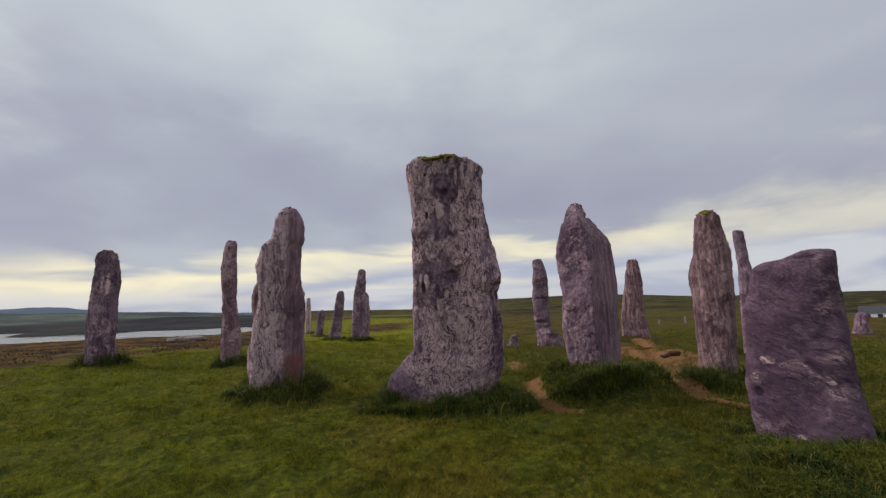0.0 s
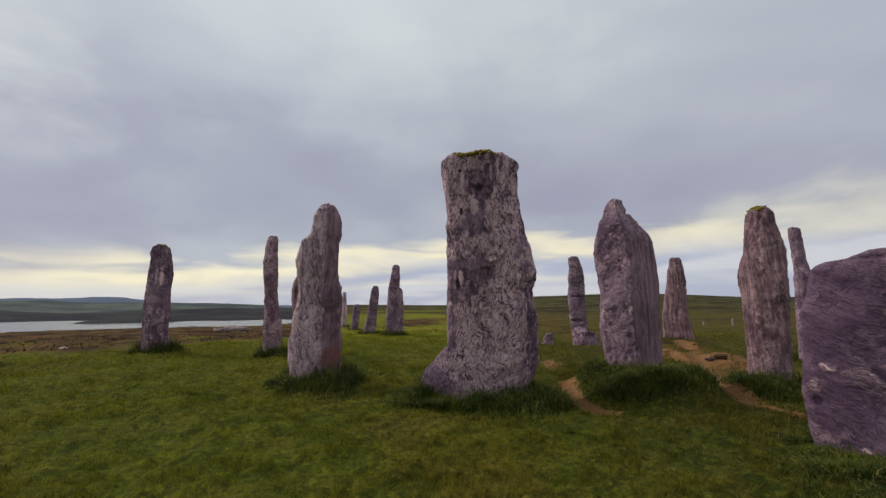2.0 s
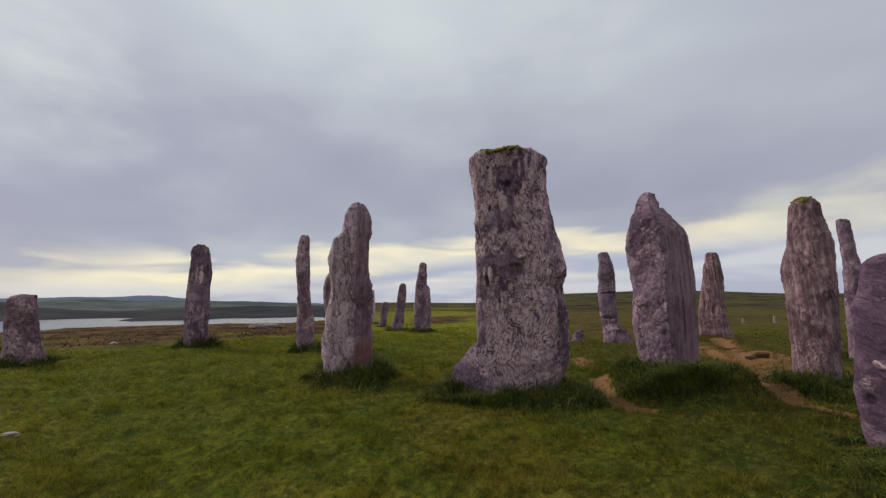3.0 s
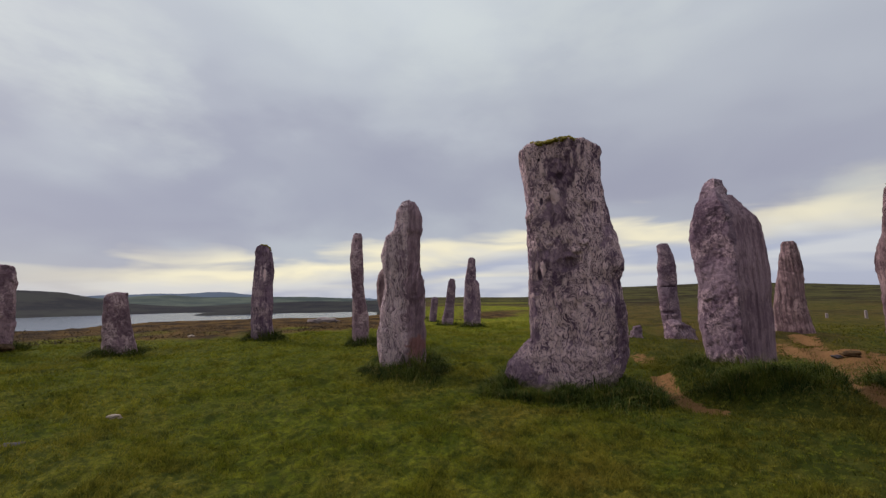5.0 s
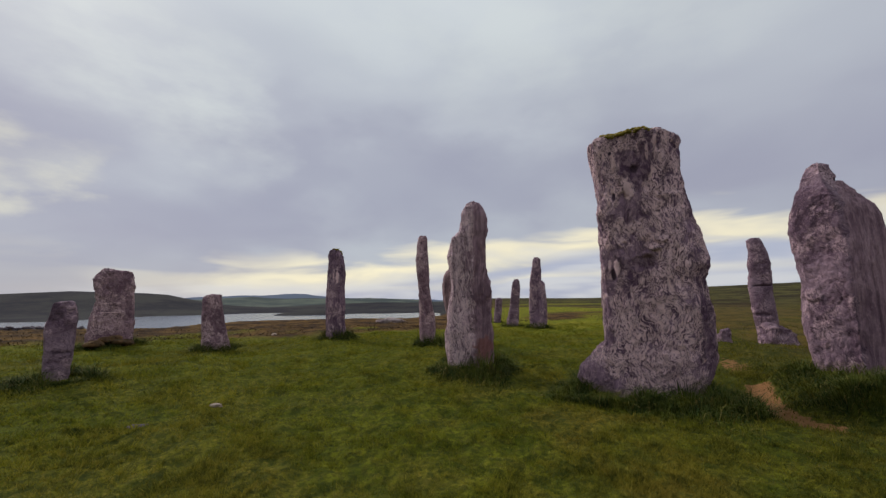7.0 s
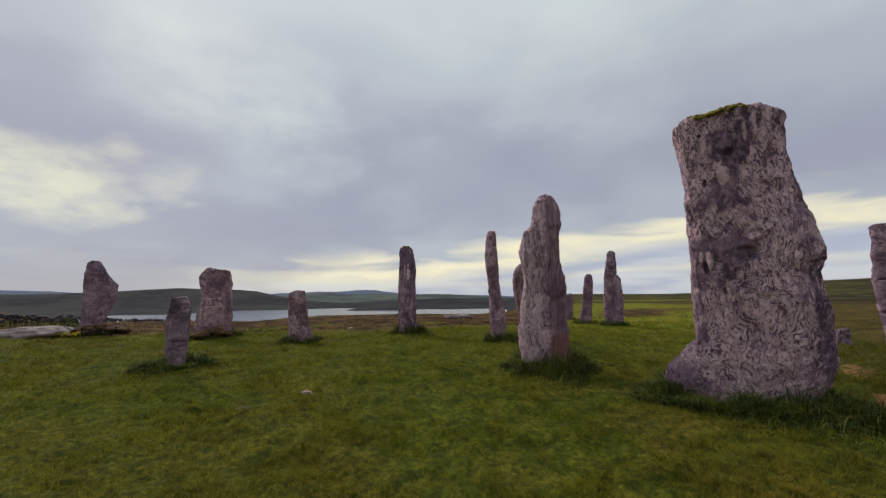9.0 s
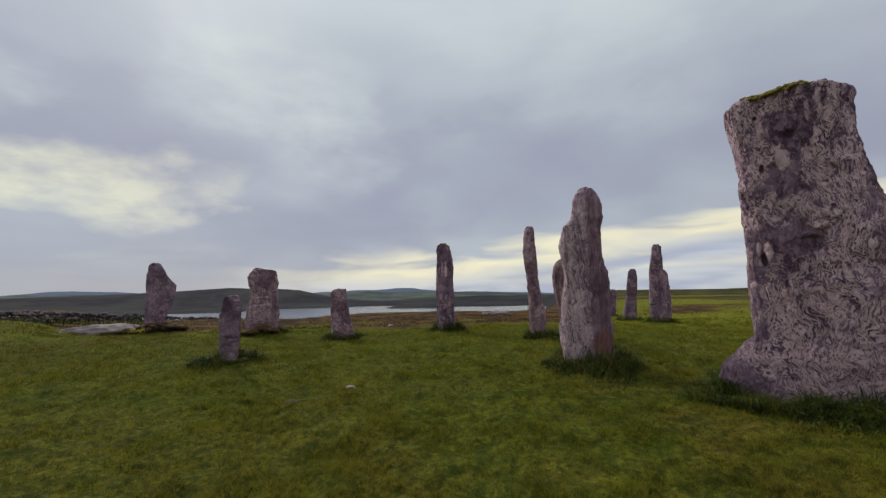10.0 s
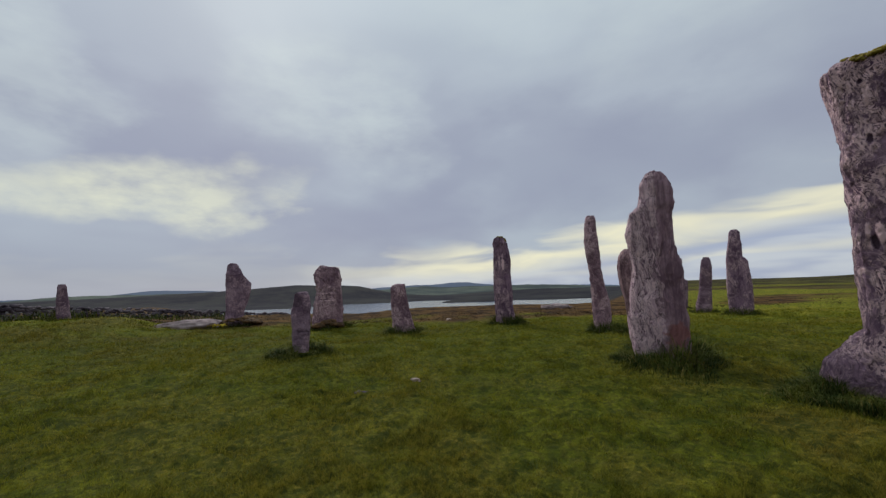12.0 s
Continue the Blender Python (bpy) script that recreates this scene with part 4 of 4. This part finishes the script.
STONES["L"] = stone(-24.53, -0.63, 90.8, [
    (-0, -0.19, 0.25), (0.39, -0.23, 0.22), (0.76, -0.25, 0.18), (1.12, -0.21, 0.13), (1.42, -0.21, 0.08), (1.52, -0.18, 0.04)],
    0.5, SLABBY, ROUGH, "short tapered pale standing stone near the wall",
    detail=0.05, seed=20, z=0.97)
STONES["S"] = stone(-5.62, 12.01, 22.5, [
    (0, 0, 0.28), (0.3, -0.01, 0.3), (0.81, -0.06, 0.31), (1.15, -0.13, 0.3), (1.5, -0.19, 0.3), (1.84, -0.18, 0.29), (2.1, -0.14, 0.28), (2.25, -0.05, 0.26), (2.34, 0.05, 0.18)],
    0.5, ROUNDED, BROWN, "brown-grey standing stone half behind another",
    detail=0.035, seed=21, z=0.40)
STONES["V"] = stone(18.66, 18.07, -46.0, [
    (0, -0.36, 0.36), (0.62, -0.22, 0.39), (0.82, -0.13, 0.31), (0.92, 0.03, 0.24)],
    0.6, KEEL, DARK, "low grey boulder on open grass",
    detail=0.04, lumps=0.12, pits=0.03, name="boulder", category="boulder", group=" ", seed=22, z=0.26)
STONES["W"] = stone(2.64, 15.80, -9.7, [
    (0, -0.28, 0.26), (0.26, -0.25, 0.25), (0.41, -0.16, 0.21), (0.47, 0, 0.15)],
    0.4, KEEL, ROUGH, "small grey boulder on worn ground",
    detail=0.03, lumps=0.1, pits=0.03, name="boulder", category="boulder", group=" ", seed=23, z=0.25)
moss_cap(STONES["M"], [(-0.05, -0.7, 0.3), (0.22, -0.72, 0.26), (-0.28, -0.65, 0.22), (0.1, -0.9, 0.25), (-0.2, -0.85, 0.2)], 31)
moss_cap(STONES["P"], [(0.2, -0.05, 0.16), (0.12, 0.0, 0.12)], 32)
moss_cap(STONES["A"], [(-0.1, -0.05, 0.12), (0.08, 0.0, 0.1)], 33)


# ---- grass ----
def blade_mesh(name, x, y, z, height, width, lean, seed, mat, away=None):
    """Many single blades as one mesh."""
    rng = np.random.RandomState(seed)
    n = len(x)
    a, b = rng.uniform(0, 6.283, n), rng.uniform(0, 6.283, n)
    if away is not None:
        b = away + 0.22 * (b - 3.14)
    foot = np.stack([x, y, z - 0.01], -1)
    side = np.stack([np.cos(a), np.sin(a), 0 * a], -1) * (width / 2)[:, None]
    bend = np.stack([np.cos(b), np.sin(b), 0 * b], -1) * (height * lean * rng.uniform(0.2, 1.0, n))[:, None]
    tip = foot + bend + np.stack([0 * a, 0 * a, height], -1)
    verts = np.stack([foot - side, foot + side, tip], 1).reshape(-1, 3)
    faces = np.arange(3 * n).reshape(-1, 3)
    return mesh_of(name, verts, faces, mat, False)


def leaf_mesh(name, x, y, z, height, width, lean, seed, mat):
    """Longer blades that bow over, each of two lengths, as one mesh."""
    rng = np.random.RandomState(seed)
    n = len(x)
    b = rng.uniform(0, 6.283, n)
    a = b + 1.571 + rng.uniform(-0.5, 0.5, n)
    foot = np.stack([x, y, z - 0.02], -1)
    side = np.stack([np.cos(a), np.sin(a), 0 * a], -1) * (width / 2)[:, None]
    out = np.stack([np.cos(b), np.sin(b), 0 * b], -1) * (height * lean * rng.uniform(0.3, 1.0, n))[:, None]
    up = np.stack([0 * a, 0 * a, height], -1)
    knee = foot + 0.35 * out + 0.72 * up
    tip = foot + out + up * rng.uniform(0.55, 1.05, n)[:, None]
    verts = np.stack([foot - side, foot + side, knee - side * 0.8, knee + side * 0.8, tip], 1).reshape(-1, 3)
    i = 5 * np.arange(n)[:, None]
    faces = np.concatenate([i + [0, 1, 3], i + [0, 3, 2], i + [2, 3, 4]], 0)
    return mesh_of(name, verts, faces, mat, False)


def meadow():
    rng = np.random.RandomState(21)
    n = 800000
    # tussocks of nine blades that lean out from their middle
    r = np.repeat(2.3 * (30 / 2.3) ** rng.uniform(size=n // 9 + 1), 9)[:n]
    az = np.radians(np.repeat(rng.uniform(-60, 106, n // 9 + 1), 9)[:n])
    size = np.repeat(rng.uniform(0.5, 1.6, n // 9 + 1), 9)[:n]
    ox, oy = rng.normal(0, 1, n), rng.normal(0, 1, n)
    away, far_out = np.arctan2(oy, ox), np.hypot(ox, oy)
    x, y = -np.sin(az) * r + ox * size * 0.017 * (1 + 0.22 * r), np.cos(az) * r + oy * size * 0.017 * (1 + 0.22 * r)
    p = np.stack([x, y, 0 * x], -1)
    thick = fbm(p * 1.6, 3)
    bare = bare_ground(x, y) + 0.25 * fbm(p * 5, 2)
    brown = smooth(-0.5, 0.2, fbm(np.stack([x * 0.16, y * 0.16, 0 * x + 8], -1), 4)) * smooth(9, 19, r) * (1 - smooth(-8, 2, np.degrees(az)))
    rim = np.interp(np.degrees(az), [-60, 0, 8, 20, 30, 45, 65, 80, 95], [70, 44, 34, 25, 22, 21.5, 22, 24, 27])
    keep = (r < rim + 3 * fbm(p * 0.35, 4)) & (rng.uniform(size=n) > 0.8 * brown) & (rng.uniform(size=n) < 0.8 + 0.35 * thick) & (bare < rng.uniform(0.25, 0.5, n))
    x, y, r, thick, away, far_out, size = (q[keep] for q in (x, y, r, thick, away, far_out, size))
    n = len(x)
    tussock = smooth(-0.35, 0.55, fbm(np.stack([x, y, 0 * x + 4], -1) * 3.4, 3))
    height = rng.uniform(0.02, 0.055, n) * (0.3 + 0.75 * size) * np.clip(1.25 - 0.3 * far_out, 0.4, 1.2) * (0.6 + 0.9 * tussock) * (1 + 0.4 * np.clip(thick, -0.6, 1.2)) * (0.8 + 0.05 * np.minimum(r, 17))
    width = rng.uniform(0.004, 0.008, n) * (0.6 + 0.16 * r)
    me = blade_mesh("turf_grass", x, y, land(x, y), height, width, 1.2, 3, BLADE, away)
    tagged(new("turf_grass", me), "short cropped green grass with straw-coloured blades", "grass", kind="stuff")
    # seed stalks
    n = 1500
    r = 2.6 * (13 / 2.6) ** rng.uniform(size=n)
    az = np.radians(rng.uniform(-58, 104, n))
    x, y = -np.sin(az) * r, np.cos(az) * r
    keep = fbm(np.stack([x, y, 0 * x + 6], -1) * 0.9, 3) > 0.12
    x, y = x[keep], y[keep]
    me = blade_mesh("straw_stalks", x, y, land(x, y), rng.uniform(0.06, 0.16, len(x)), np.full(len(x), 0.006), 0.7, 5, STRAW)
    tagged(new("straw_stalks", me), "thin dry straw-coloured grass stalks standing in turf", "grass", kind="stuff")


meadow()


def tuft(x, y, rx, ry, count, tall, seed, face=0.0, mat=SHADED_GRASS, label="dark green long grass growing round the foot of a stone"):
    """Long grass in a ring round a foot."""
    rng = np.random.RandomState(seed)
    count = int(count * 3.0)
    a = rng.uniform(0, 6.283, count)
    clump = fbm(np.stack([np.cos(a) * 2.2 + seed, np.sin(a) * 2.2, 0 * a], -1), 3)
    d = 0.9 + np.abs(rng.standard_normal(count)) * 0.40 * np.clip(1 + 1.3 * clump, 0.25, 2.2)
    c, s = math.cos(radians(face)), math.sin(radians(face))
    u, v = np.cos(a) * rx * d, np.sin(a) * (ry + rx * (d - 0.9)) * d
    px, py = x + c * u - s * v, y + s * u + c * v
    height = 0.85 * tall * rng.uniform(0.35, 1.15, count) * np.clip(1.3 - (d - 0.9) * 1.6, 0.18, 1.2) * np.clip(1 + 1.1 * clump, 0.3, 1.8)
    me = leaf_mesh("grass_tuft", px, py, land(px, py), height, np.full(count, 0.009) * rng.uniform(0.6, 1.6, count), 1.9, seed + 1, mat)
    return tagged(new("grass_tuft", me), label, "grass", kind="stuff")



tuft(-0.10, 8.27, 1.15, 0.75, 5200, 0.35, 100, -0.2)
tuft(-3.63, 8.83, 0.74, 0.58, 3000, 0.38, 101, 22.2)
tuft(3.47, 9.60, 0.8, 0.7, 2000, 0.2, 102, -20.0)
tuft(6.63, 9.99, 0.62, 0.5, 1600, 0.28, 103, -33.5)
tuft(4.24, 4.90, 0.68, 0.4, 1800, 0.12, 104, -40.9)
tuft(-11.39, 13.44, 0.55, 0.45, 1500, 0.34, 105, 39.3)
tuft(-6.82, 12.96, 0.5, 0.4, 1300, 0.36, 106, 26.8)
tuft(-4.91, 23.62, 0.6, 0.4, 900, 0.3, 107, 10.4)
tuft(-7.36, 27.05, 0.6, 0.4, 700, 0.26, 108, 14.8)
tuft(-14.04, 9.91, 0.62, 0.45, 1200, 0.3, 109, 53.9)
tuft(-18.42, 8.67, 0.9, 0.55, 1300, 0.28, 110, 63.4)
tuft(-10.91, 4.18, 0.62, 0.5, 1700, 0.26, 111, 66.7)
tuft(-23.70, 5.98, 0.8, 0.5, 900, 0.3, 112, 74.5)
tuft(-5.49, 12.06, 0.45, 0.4, 700, 0.34, 113, 22.5)
tuft(-24.53, -0.60, 0.6, 0.4, 500, 0.2, 114, 90.8)
tuft(4.77, 19.43, 0.5, 0.4, 500, 0.25, 115, -13.7)
tuft(10.25, 13.55, 0.4, 0.4, 500, 0.35, 116, -36.9)
tuft(-8.93, 28.68, 0.4, 0.3, 250, 0.2, 117, 17.1)
tuft(-10.60, 31.29, 0.4, 0.3, 250, 0.2, 118, 18.6)


def bank_grass(x, y, rx, ry, count, tall, seed, mat=BLADE, label="long lush grass on an uneven bank"):
    rng = np.random.RandomState(seed)
    a, d = rng.uniform(0, 6.283, count), np.sqrt(rng.uniform(size=count))
    d = d * (1 + 0.35 * fbm(np.stack([np.cos(a) * 2 + seed, np.sin(a) * 2, 0 * a], -1), 2))
    px, py = x + np.cos(a) * rx * d, y + np.sin(a) * ry * d
    clear = (rng.uniform(size=count) > 0.9 * smooth(0.45, 1.15, d)) & ( np.minimum(to_line(px, py, PATH_LINE) / 0.36, to_line(px, py, SCRAPE_LINE) / 0.24) > 1)
    px, py, d = px[clear], py[clear], d[clear]
    n = len(px)
    height = tall * (1.15 - 0.7 * smooth(0.5, 1.2, d)) * rng.uniform(0.4, 1.0, n) * (1 + 0.5 * fbm(np.stack([px, py, 0 * px], -1) * 2, 2))
    me = leaf_mesh("bank_grass", px, py, land(px, py), height, np.full(n, 0.008) * rng.uniform(0.6, 1.5, n), 1.7, seed + 1, mat)
    return tagged(new("bank_grass", me), label, "grass", kind="stuff")


bank_grass(3.3, 8.8, 1.5, 1.7, 16000, 0.13, 140, SHADED_GRASS, "dark long grass on an uneven bank")
# dark grass added to give the hollow its shade
bank_grass(2.9, 8.3, 1.0, 1.2, 7000, 0.10, 141, SHADED_GRASS, "dark grass in the hollow of a bank, shade put into its colour")
bank_grass(5.8, 8.7, 1.0, 0.9, 9000, 0.18, 142, SHADED_GRASS, "dark long grass below a standing stone")
bank_grass(3.9, 3.9, 1.5, 1.1, 26000, 0.10, 143, SHADED_GRASS, "dark brown-green grass round a broad slab")
bank_grass(4.3, 3.3, 1.1, 0.9, 2200, 0.2, 145, STRAW, "dry straw-coloured stems among dark grass")
bank_grass(2.6, 10.8, 1.0, 1.4, 3500, 0.12, 144)
bank_grass(3.0, 7.75, 0.9, 0.55, 5200, 0.26, 146, SHADED_GRASS, "dark ragged long grass over the brow of a bank")
bank_grass(4.3, 8.6, 0.5, 0.8, 3600, 0.26, 147, SHADED_GRASS, "dark ragged long grass over the brow of a bank")
bank_grass(1.25, 7.6, 0.5, 0.6, 2600, 0.28, 148, SHADED_GRASS, "dark ragged long grass beside a broad monolith")
bank_grass(-0.1, 7.32, 1.35, 0.32, 5200, 0.26, 149, SHADED_GRASS, "dark ragged long grass along the foot of a broad monolith")
bank_grass(3.72, 4.42, 0.75, 0.35, 3200, 0.22, 150, SHADED_GRASS, "dark ragged grass along the foot of a slab")


def verge(line, count, spread, seed):
    """Straw and dead grass along the sides of bare ground."""
    rng = np.random.RandomState(seed)
    pts = np.array(line)
    k = rng.randint(0, len(pts) - 1, count)
    f = rng.uniform(size=count)
    along = pts[k] * (1 - f)[:, None] + pts[k + 1] * f[:, None] + rng.choice([-1, 1], (count, 1)) * np.abs(rng.normal(spread, 0.1, (count, 1))) * [[1, 0.5]]
    x, y = along.T
    me = leaf_mesh("dead_grass", x, y, land(x, y), rng.uniform(0.04, 0.11, count), rng.uniform(0.006, 0.012, count), 1.8, seed + 1, STRAW)
    return tagged(new("dead_grass", me), "dry straw-coloured grass beside a worn path", "grass", kind="stuff")


verge(PATH_LINE, 2600, 0.38, 151)
verge([(6.0, 13.0), (6.6, 14.5), (7.6, 15.5), (8.0, 13.4), (7.4, 11.9), (6.2, 12.0)], 1800, 0.3, 155)
verge(SCRAPE_LINE, 700, 0.24, 153)


p_ = STONES["C"].matrix_world.translation
tuft(p_.x + 0.62, p_.y - 0.55, 0.12, 0.1, 60, 0.42, 161, 0.0, HEATHER, "withered brown dock stalks in long grass by a stone")


# ---- loose stones, outcrops ----
def rock(name, x, y, size, seed, mat, label, category="rock", dz=0.0, face=0.0, tilt=0.0):
    bm = bmesh.new()
    bmesh.ops.create_icosphere(bm, subdivisions=4 if max(size) > 0.5 else 3, radius=1)
    unit = np.array([v.co for v in bm.verts])
    f = [[v.index for v in face.verts] for face in bm.faces]
    bm.free()
    q = unit + seed * 2.3
    v = unit * (1 + 0.42 * fbm(q * 1.5, 3) - 0.22 * np.maximum(0.12 - np.abs(fbm(q * 2.4 + 5, 3)), 0) / 0.12)[:, None] * size
    ob = new(name, mesh_of(name, v, f, mat))
    ob.matrix_world = pose(x, y, land_at(x, y) + dz, 0, tilt, face)
    return tagged(ob, label, category)


rock("pebble", -6.62, 4.56, (0.10, 0.07, 0.04), 51, PALE, "small pale stone lying in the turf", "stone", 0.03)
rock("pebble", -6.62, 3.41, (0.16, 0.10, 0.03), 62, WALLSTONE, "flat brown stone level with the turf", "stone", -0.012)
rock("pebble", -16.2, 14.6, (0.16, 0.1, 0.08), 60, PALE, "pale stone at the edge of the turf", "stone", 0.02)
rock("outcrop", -16.9, 26.2, (1.1, 0.6, 0.28), 53, SLABROCK, "pale rock outcrop in the brown moor", "rock")
rock("outcrop", -22.3, 3.75, (0.8, 1.3, 0.38), 54, SLABROCK, "flat pale rock slab lying on the grass", "rock", 0.08, 12)
rock("hollow_stone", 6.75, 12.6, (0.13, 0.1, 0.05), 55, WALLSTONE, "grey stone showing in a worn hollow", "stone", 0.05)
rock("hollow_stone", 7.05, 12.55, (0.2, 0.14, 0.07), 56, PEAT, "dark stone showing in a worn hollow", "stone", 0.05)


def dry_wall():
    """A field wall of loose stones, from the rise by the short pillar to the moor's edge."""
    rng = np.random.RandomState(61)
    az = [98, 95, 89, 82, 77, 72, 66]
    far = [37, 38, 40, 42, 44, 44, 44]
    top = [0.15, 0.0, -0.6, -1.15, -1.6, -2.15, -2.5]
    centres, sizes = [], []
    for t in np.arange(66, 98, 0.34):
        r = np.interp(t, az[::-1], far[::-1])
        high = 1.71 + r * math.tan(radians(np.interp(t, az[::-1], top[::-1])))
        for level in range(5):
            a = t + rng.uniform(-0.17, 0.17)
            d = r + rng.uniform(-0.18, 0.18)
            z = high - 0.12 - level * 0.19 + rng.uniform(-0.07, 0.07) - (0.1 if rng.uniform() < 0.2 else 0)
            centres.append((-0.5 - math.sin(radians(a)) * d, -0.28 + math.cos(radians(a)) * d, z))
            sizes.append((rng.uniform(0.13, 0.26), rng.uniform(0.13, 0.26), rng.uniform(0.09, 0.17)))
    v, f = clods(centres, sizes, 62)
    root = tagged(new("dry_stone_wall"), "rough dry-stone field wall of dark and pale stones", "wall")
    root.location = (-40, 0, 0.5)
    ob = part("wall_stones", v - (-40, 0, 0.5), f, WALLSTONE, root, "loose dark and pale stones", False)
    tagged(ob, kind="stuff")


dry_wall()


def heath(name, a0, a1, count, low, high, wide, mat, seed, label, thin=0.0):
    """Heather and dead grass beyond the rim of the turf."""
    rng = np.random.RandomState(seed)
    a = rng.uniform(a0, a1, count)
    d = np.interp(a, [3, 18, 24, 45, 74, 80, 97], [33, 31, 22.5, 21.5, 22.5, 24, 27]) + 13 * rng.uniform(size=count) ** 1.3
    x, y = -np.sin(np.radians(a)) * d, np.cos(np.radians(a)) * d
    thick = fbm(np.stack([x, y, 0 * x + seed], -1) * 0.55, 3)
    keep = thick > rng.uniform(-0.5, 0.5, count) + thin
    x, y, thick = x[keep], y[keep], thick[keep]
    n = len(x)
    me = leaf_mesh(name, x, y, land(x, y), rng.uniform(low, high, n) * (1 + 0.6 * thick), rng.uniform(0.5 * wide, wide, n), 1.6, seed + 2, mat)
    tagged(new(name, me), label, "heather" if mat is HEATHER else "grass", kind="stuff")


heath("heather", 3, 98, 16000, 0.02, 0.08, 0.06, HEATHER, 71, "dark brown heather and dead grass along the edge of the moor")
heath("moor_grass", 8, 98, 9000, 0.02, 0.07, 0.05, TAN, 81, "tan dead moor grass among the heather", 0.05)
heath("rushes", 76, 98, 5000, 0.12, 0.38, 0.04, SHADED_GRASS, 91, "dark green rushes in clumps before the wall", 0.25)


def earth_bank(x, y, rx, ry, seed):
    rng = np.random.RandomState(seed)
    a, d = rng.uniform(0, 6.283, 40), np.sqrt(rng.uniform(size=40))
    c = [(rx * q * math.cos(t), ry * q * math.sin(t), 0.12 + 0.24 * (1 - q * q)) for t, q in zip(a, d)]
    v, f = clods(c, [(w, w, 0.5 * w) for w in rng.uniform(0.1, 0.26, 40)], seed + 1)
    ob = new("earth_bank", mesh_of("earth_bank", v, f, PEAT, False))
    ob.location = (x, y, land_at(x, y))
    tagged(ob, "worn brown earth heaped round a standing stone", "earth")


for k, out, size in (("J", 0.55, 1.15), ("I", 0.4, 0.62)):
    p = STONES[k].matrix_world.translation
    far = p.length
    earth_bank(p.x * (1 - out / far), p.y * (1 - out / far), size * 0.7, size, 171)


# ---- a low white house far off to the right ----
def box(x0, x1, y0, y1, z0, z1):
    v = [(x, y, z) for z in (z0, z1) for y in (y0, y1) for x in (x0, x1)]
    return v, [[0, 2, 3, 1], [4, 5, 7, 6], [0, 1, 5, 4], [2, 6, 7, 3], [0, 4, 6, 2], [1, 3, 7, 5]]


def cottage(x, y, z, face):
    root = tagged(new("house"), "low white rendered house with a dark slate roof", "house")
    root.matrix_world = pose(x, y, z, 0, 0, face)
    part("wall", *box(-7, 7, -3, 3, -1.5, 2.4), RENDERED, root, "", False)
    v = [(-7.2, -3.3, 2.3), (7.2, -3.3, 2.3), (7.2, 3.3, 2.3), (-7.2, 3.3, 2.3), (-7.2, 0, 4.4), (7.2, 0, 4.4)]
    part("roof", v, [[0, 1, 5, 4], [2, 3, 4, 5], [0, 4, 3], [1, 2, 5], [0, 3, 2, 1]], SLATE, root, "dark slate roof", False)
    for wx in (-5.2, -2.6, 0.2, 2.8, 5.2):
        part("window", *box(wx - 0.55, wx + 0.55, -3.05, -2.97, 0.8, 1.9), PANE, root, "dark window pane", False)


cottage(138, 123, -4.6, -48)


def post(x, y, tall):
    """A short pale marker post, its top cut aslant."""
    v = []
    for z, w in ((-0.15, 0.06), (tall - 0.03, 0.052), (tall, 0.04)):
        v += [(-w, -w, z), (w, -w, z), (w, w, z + (0.02 if z > 0 else 0)), (-w, w, z + (0.02 if z > 0 else 0))]
    f = [[a + k, a + (k + 1) % 4, a + 4 + (k + 1) % 4, a + 4 + k] for a in (0, 4) for k in range(4)] + [[3, 2, 1, 0], [8, 9, 10, 11]]
    ob = new("marker_post", mesh_of("marker_post", v, f, SLABROCK, False))
    ob.location = (x, y, land_at(x, y))
    tagged(ob, "short weathered pale wooden post standing in grass", "post", "posts on the far grass")


post(19.6, 32.6, 0.5)
post(17.9, 33.4, 0.32)


def gorse(x, y, count, wide, seed):
    """A low sprig of yellow flowers among green leaves."""
    rng = np.random.RandomState(seed)
    a, d = rng.uniform(0, 6.283, count), wide * np.sqrt(rng.uniform(size=count))
    px, py = x + np.cos(a) * d, y + np.sin(a) * d
    root = tagged(new("flower_clump"), "low clump of yellow flowers growing beside a rock slab", "flowers")
    ground = land_at(x, y)
    root.location = (x, y, ground)
    me = leaf_mesh("leaves", px - x, py - y, land(px, py) - ground, rng.uniform(0.1, 0.22, count), rng.uniform(0.01, 0.025, count), 1.2, seed, SHADED_GRASS)
    leaves = new("leaves", me)
    leaves.parent = root
    k = count // 2
    v, f = clods([(px[i] - x, py[i] - y, float(land(px[i:i + 1], py[i:i + 1])[0]) - ground + rng.uniform(0.12, 0.24)) for i in range(k)], rng.uniform(0.018, 0.04, k), seed + 1)
    part("blossom", v, f, FLOWER, root, "bright yellow blossom", False)


gorse(-21.9, 4.7, 150, 0.45, 201)
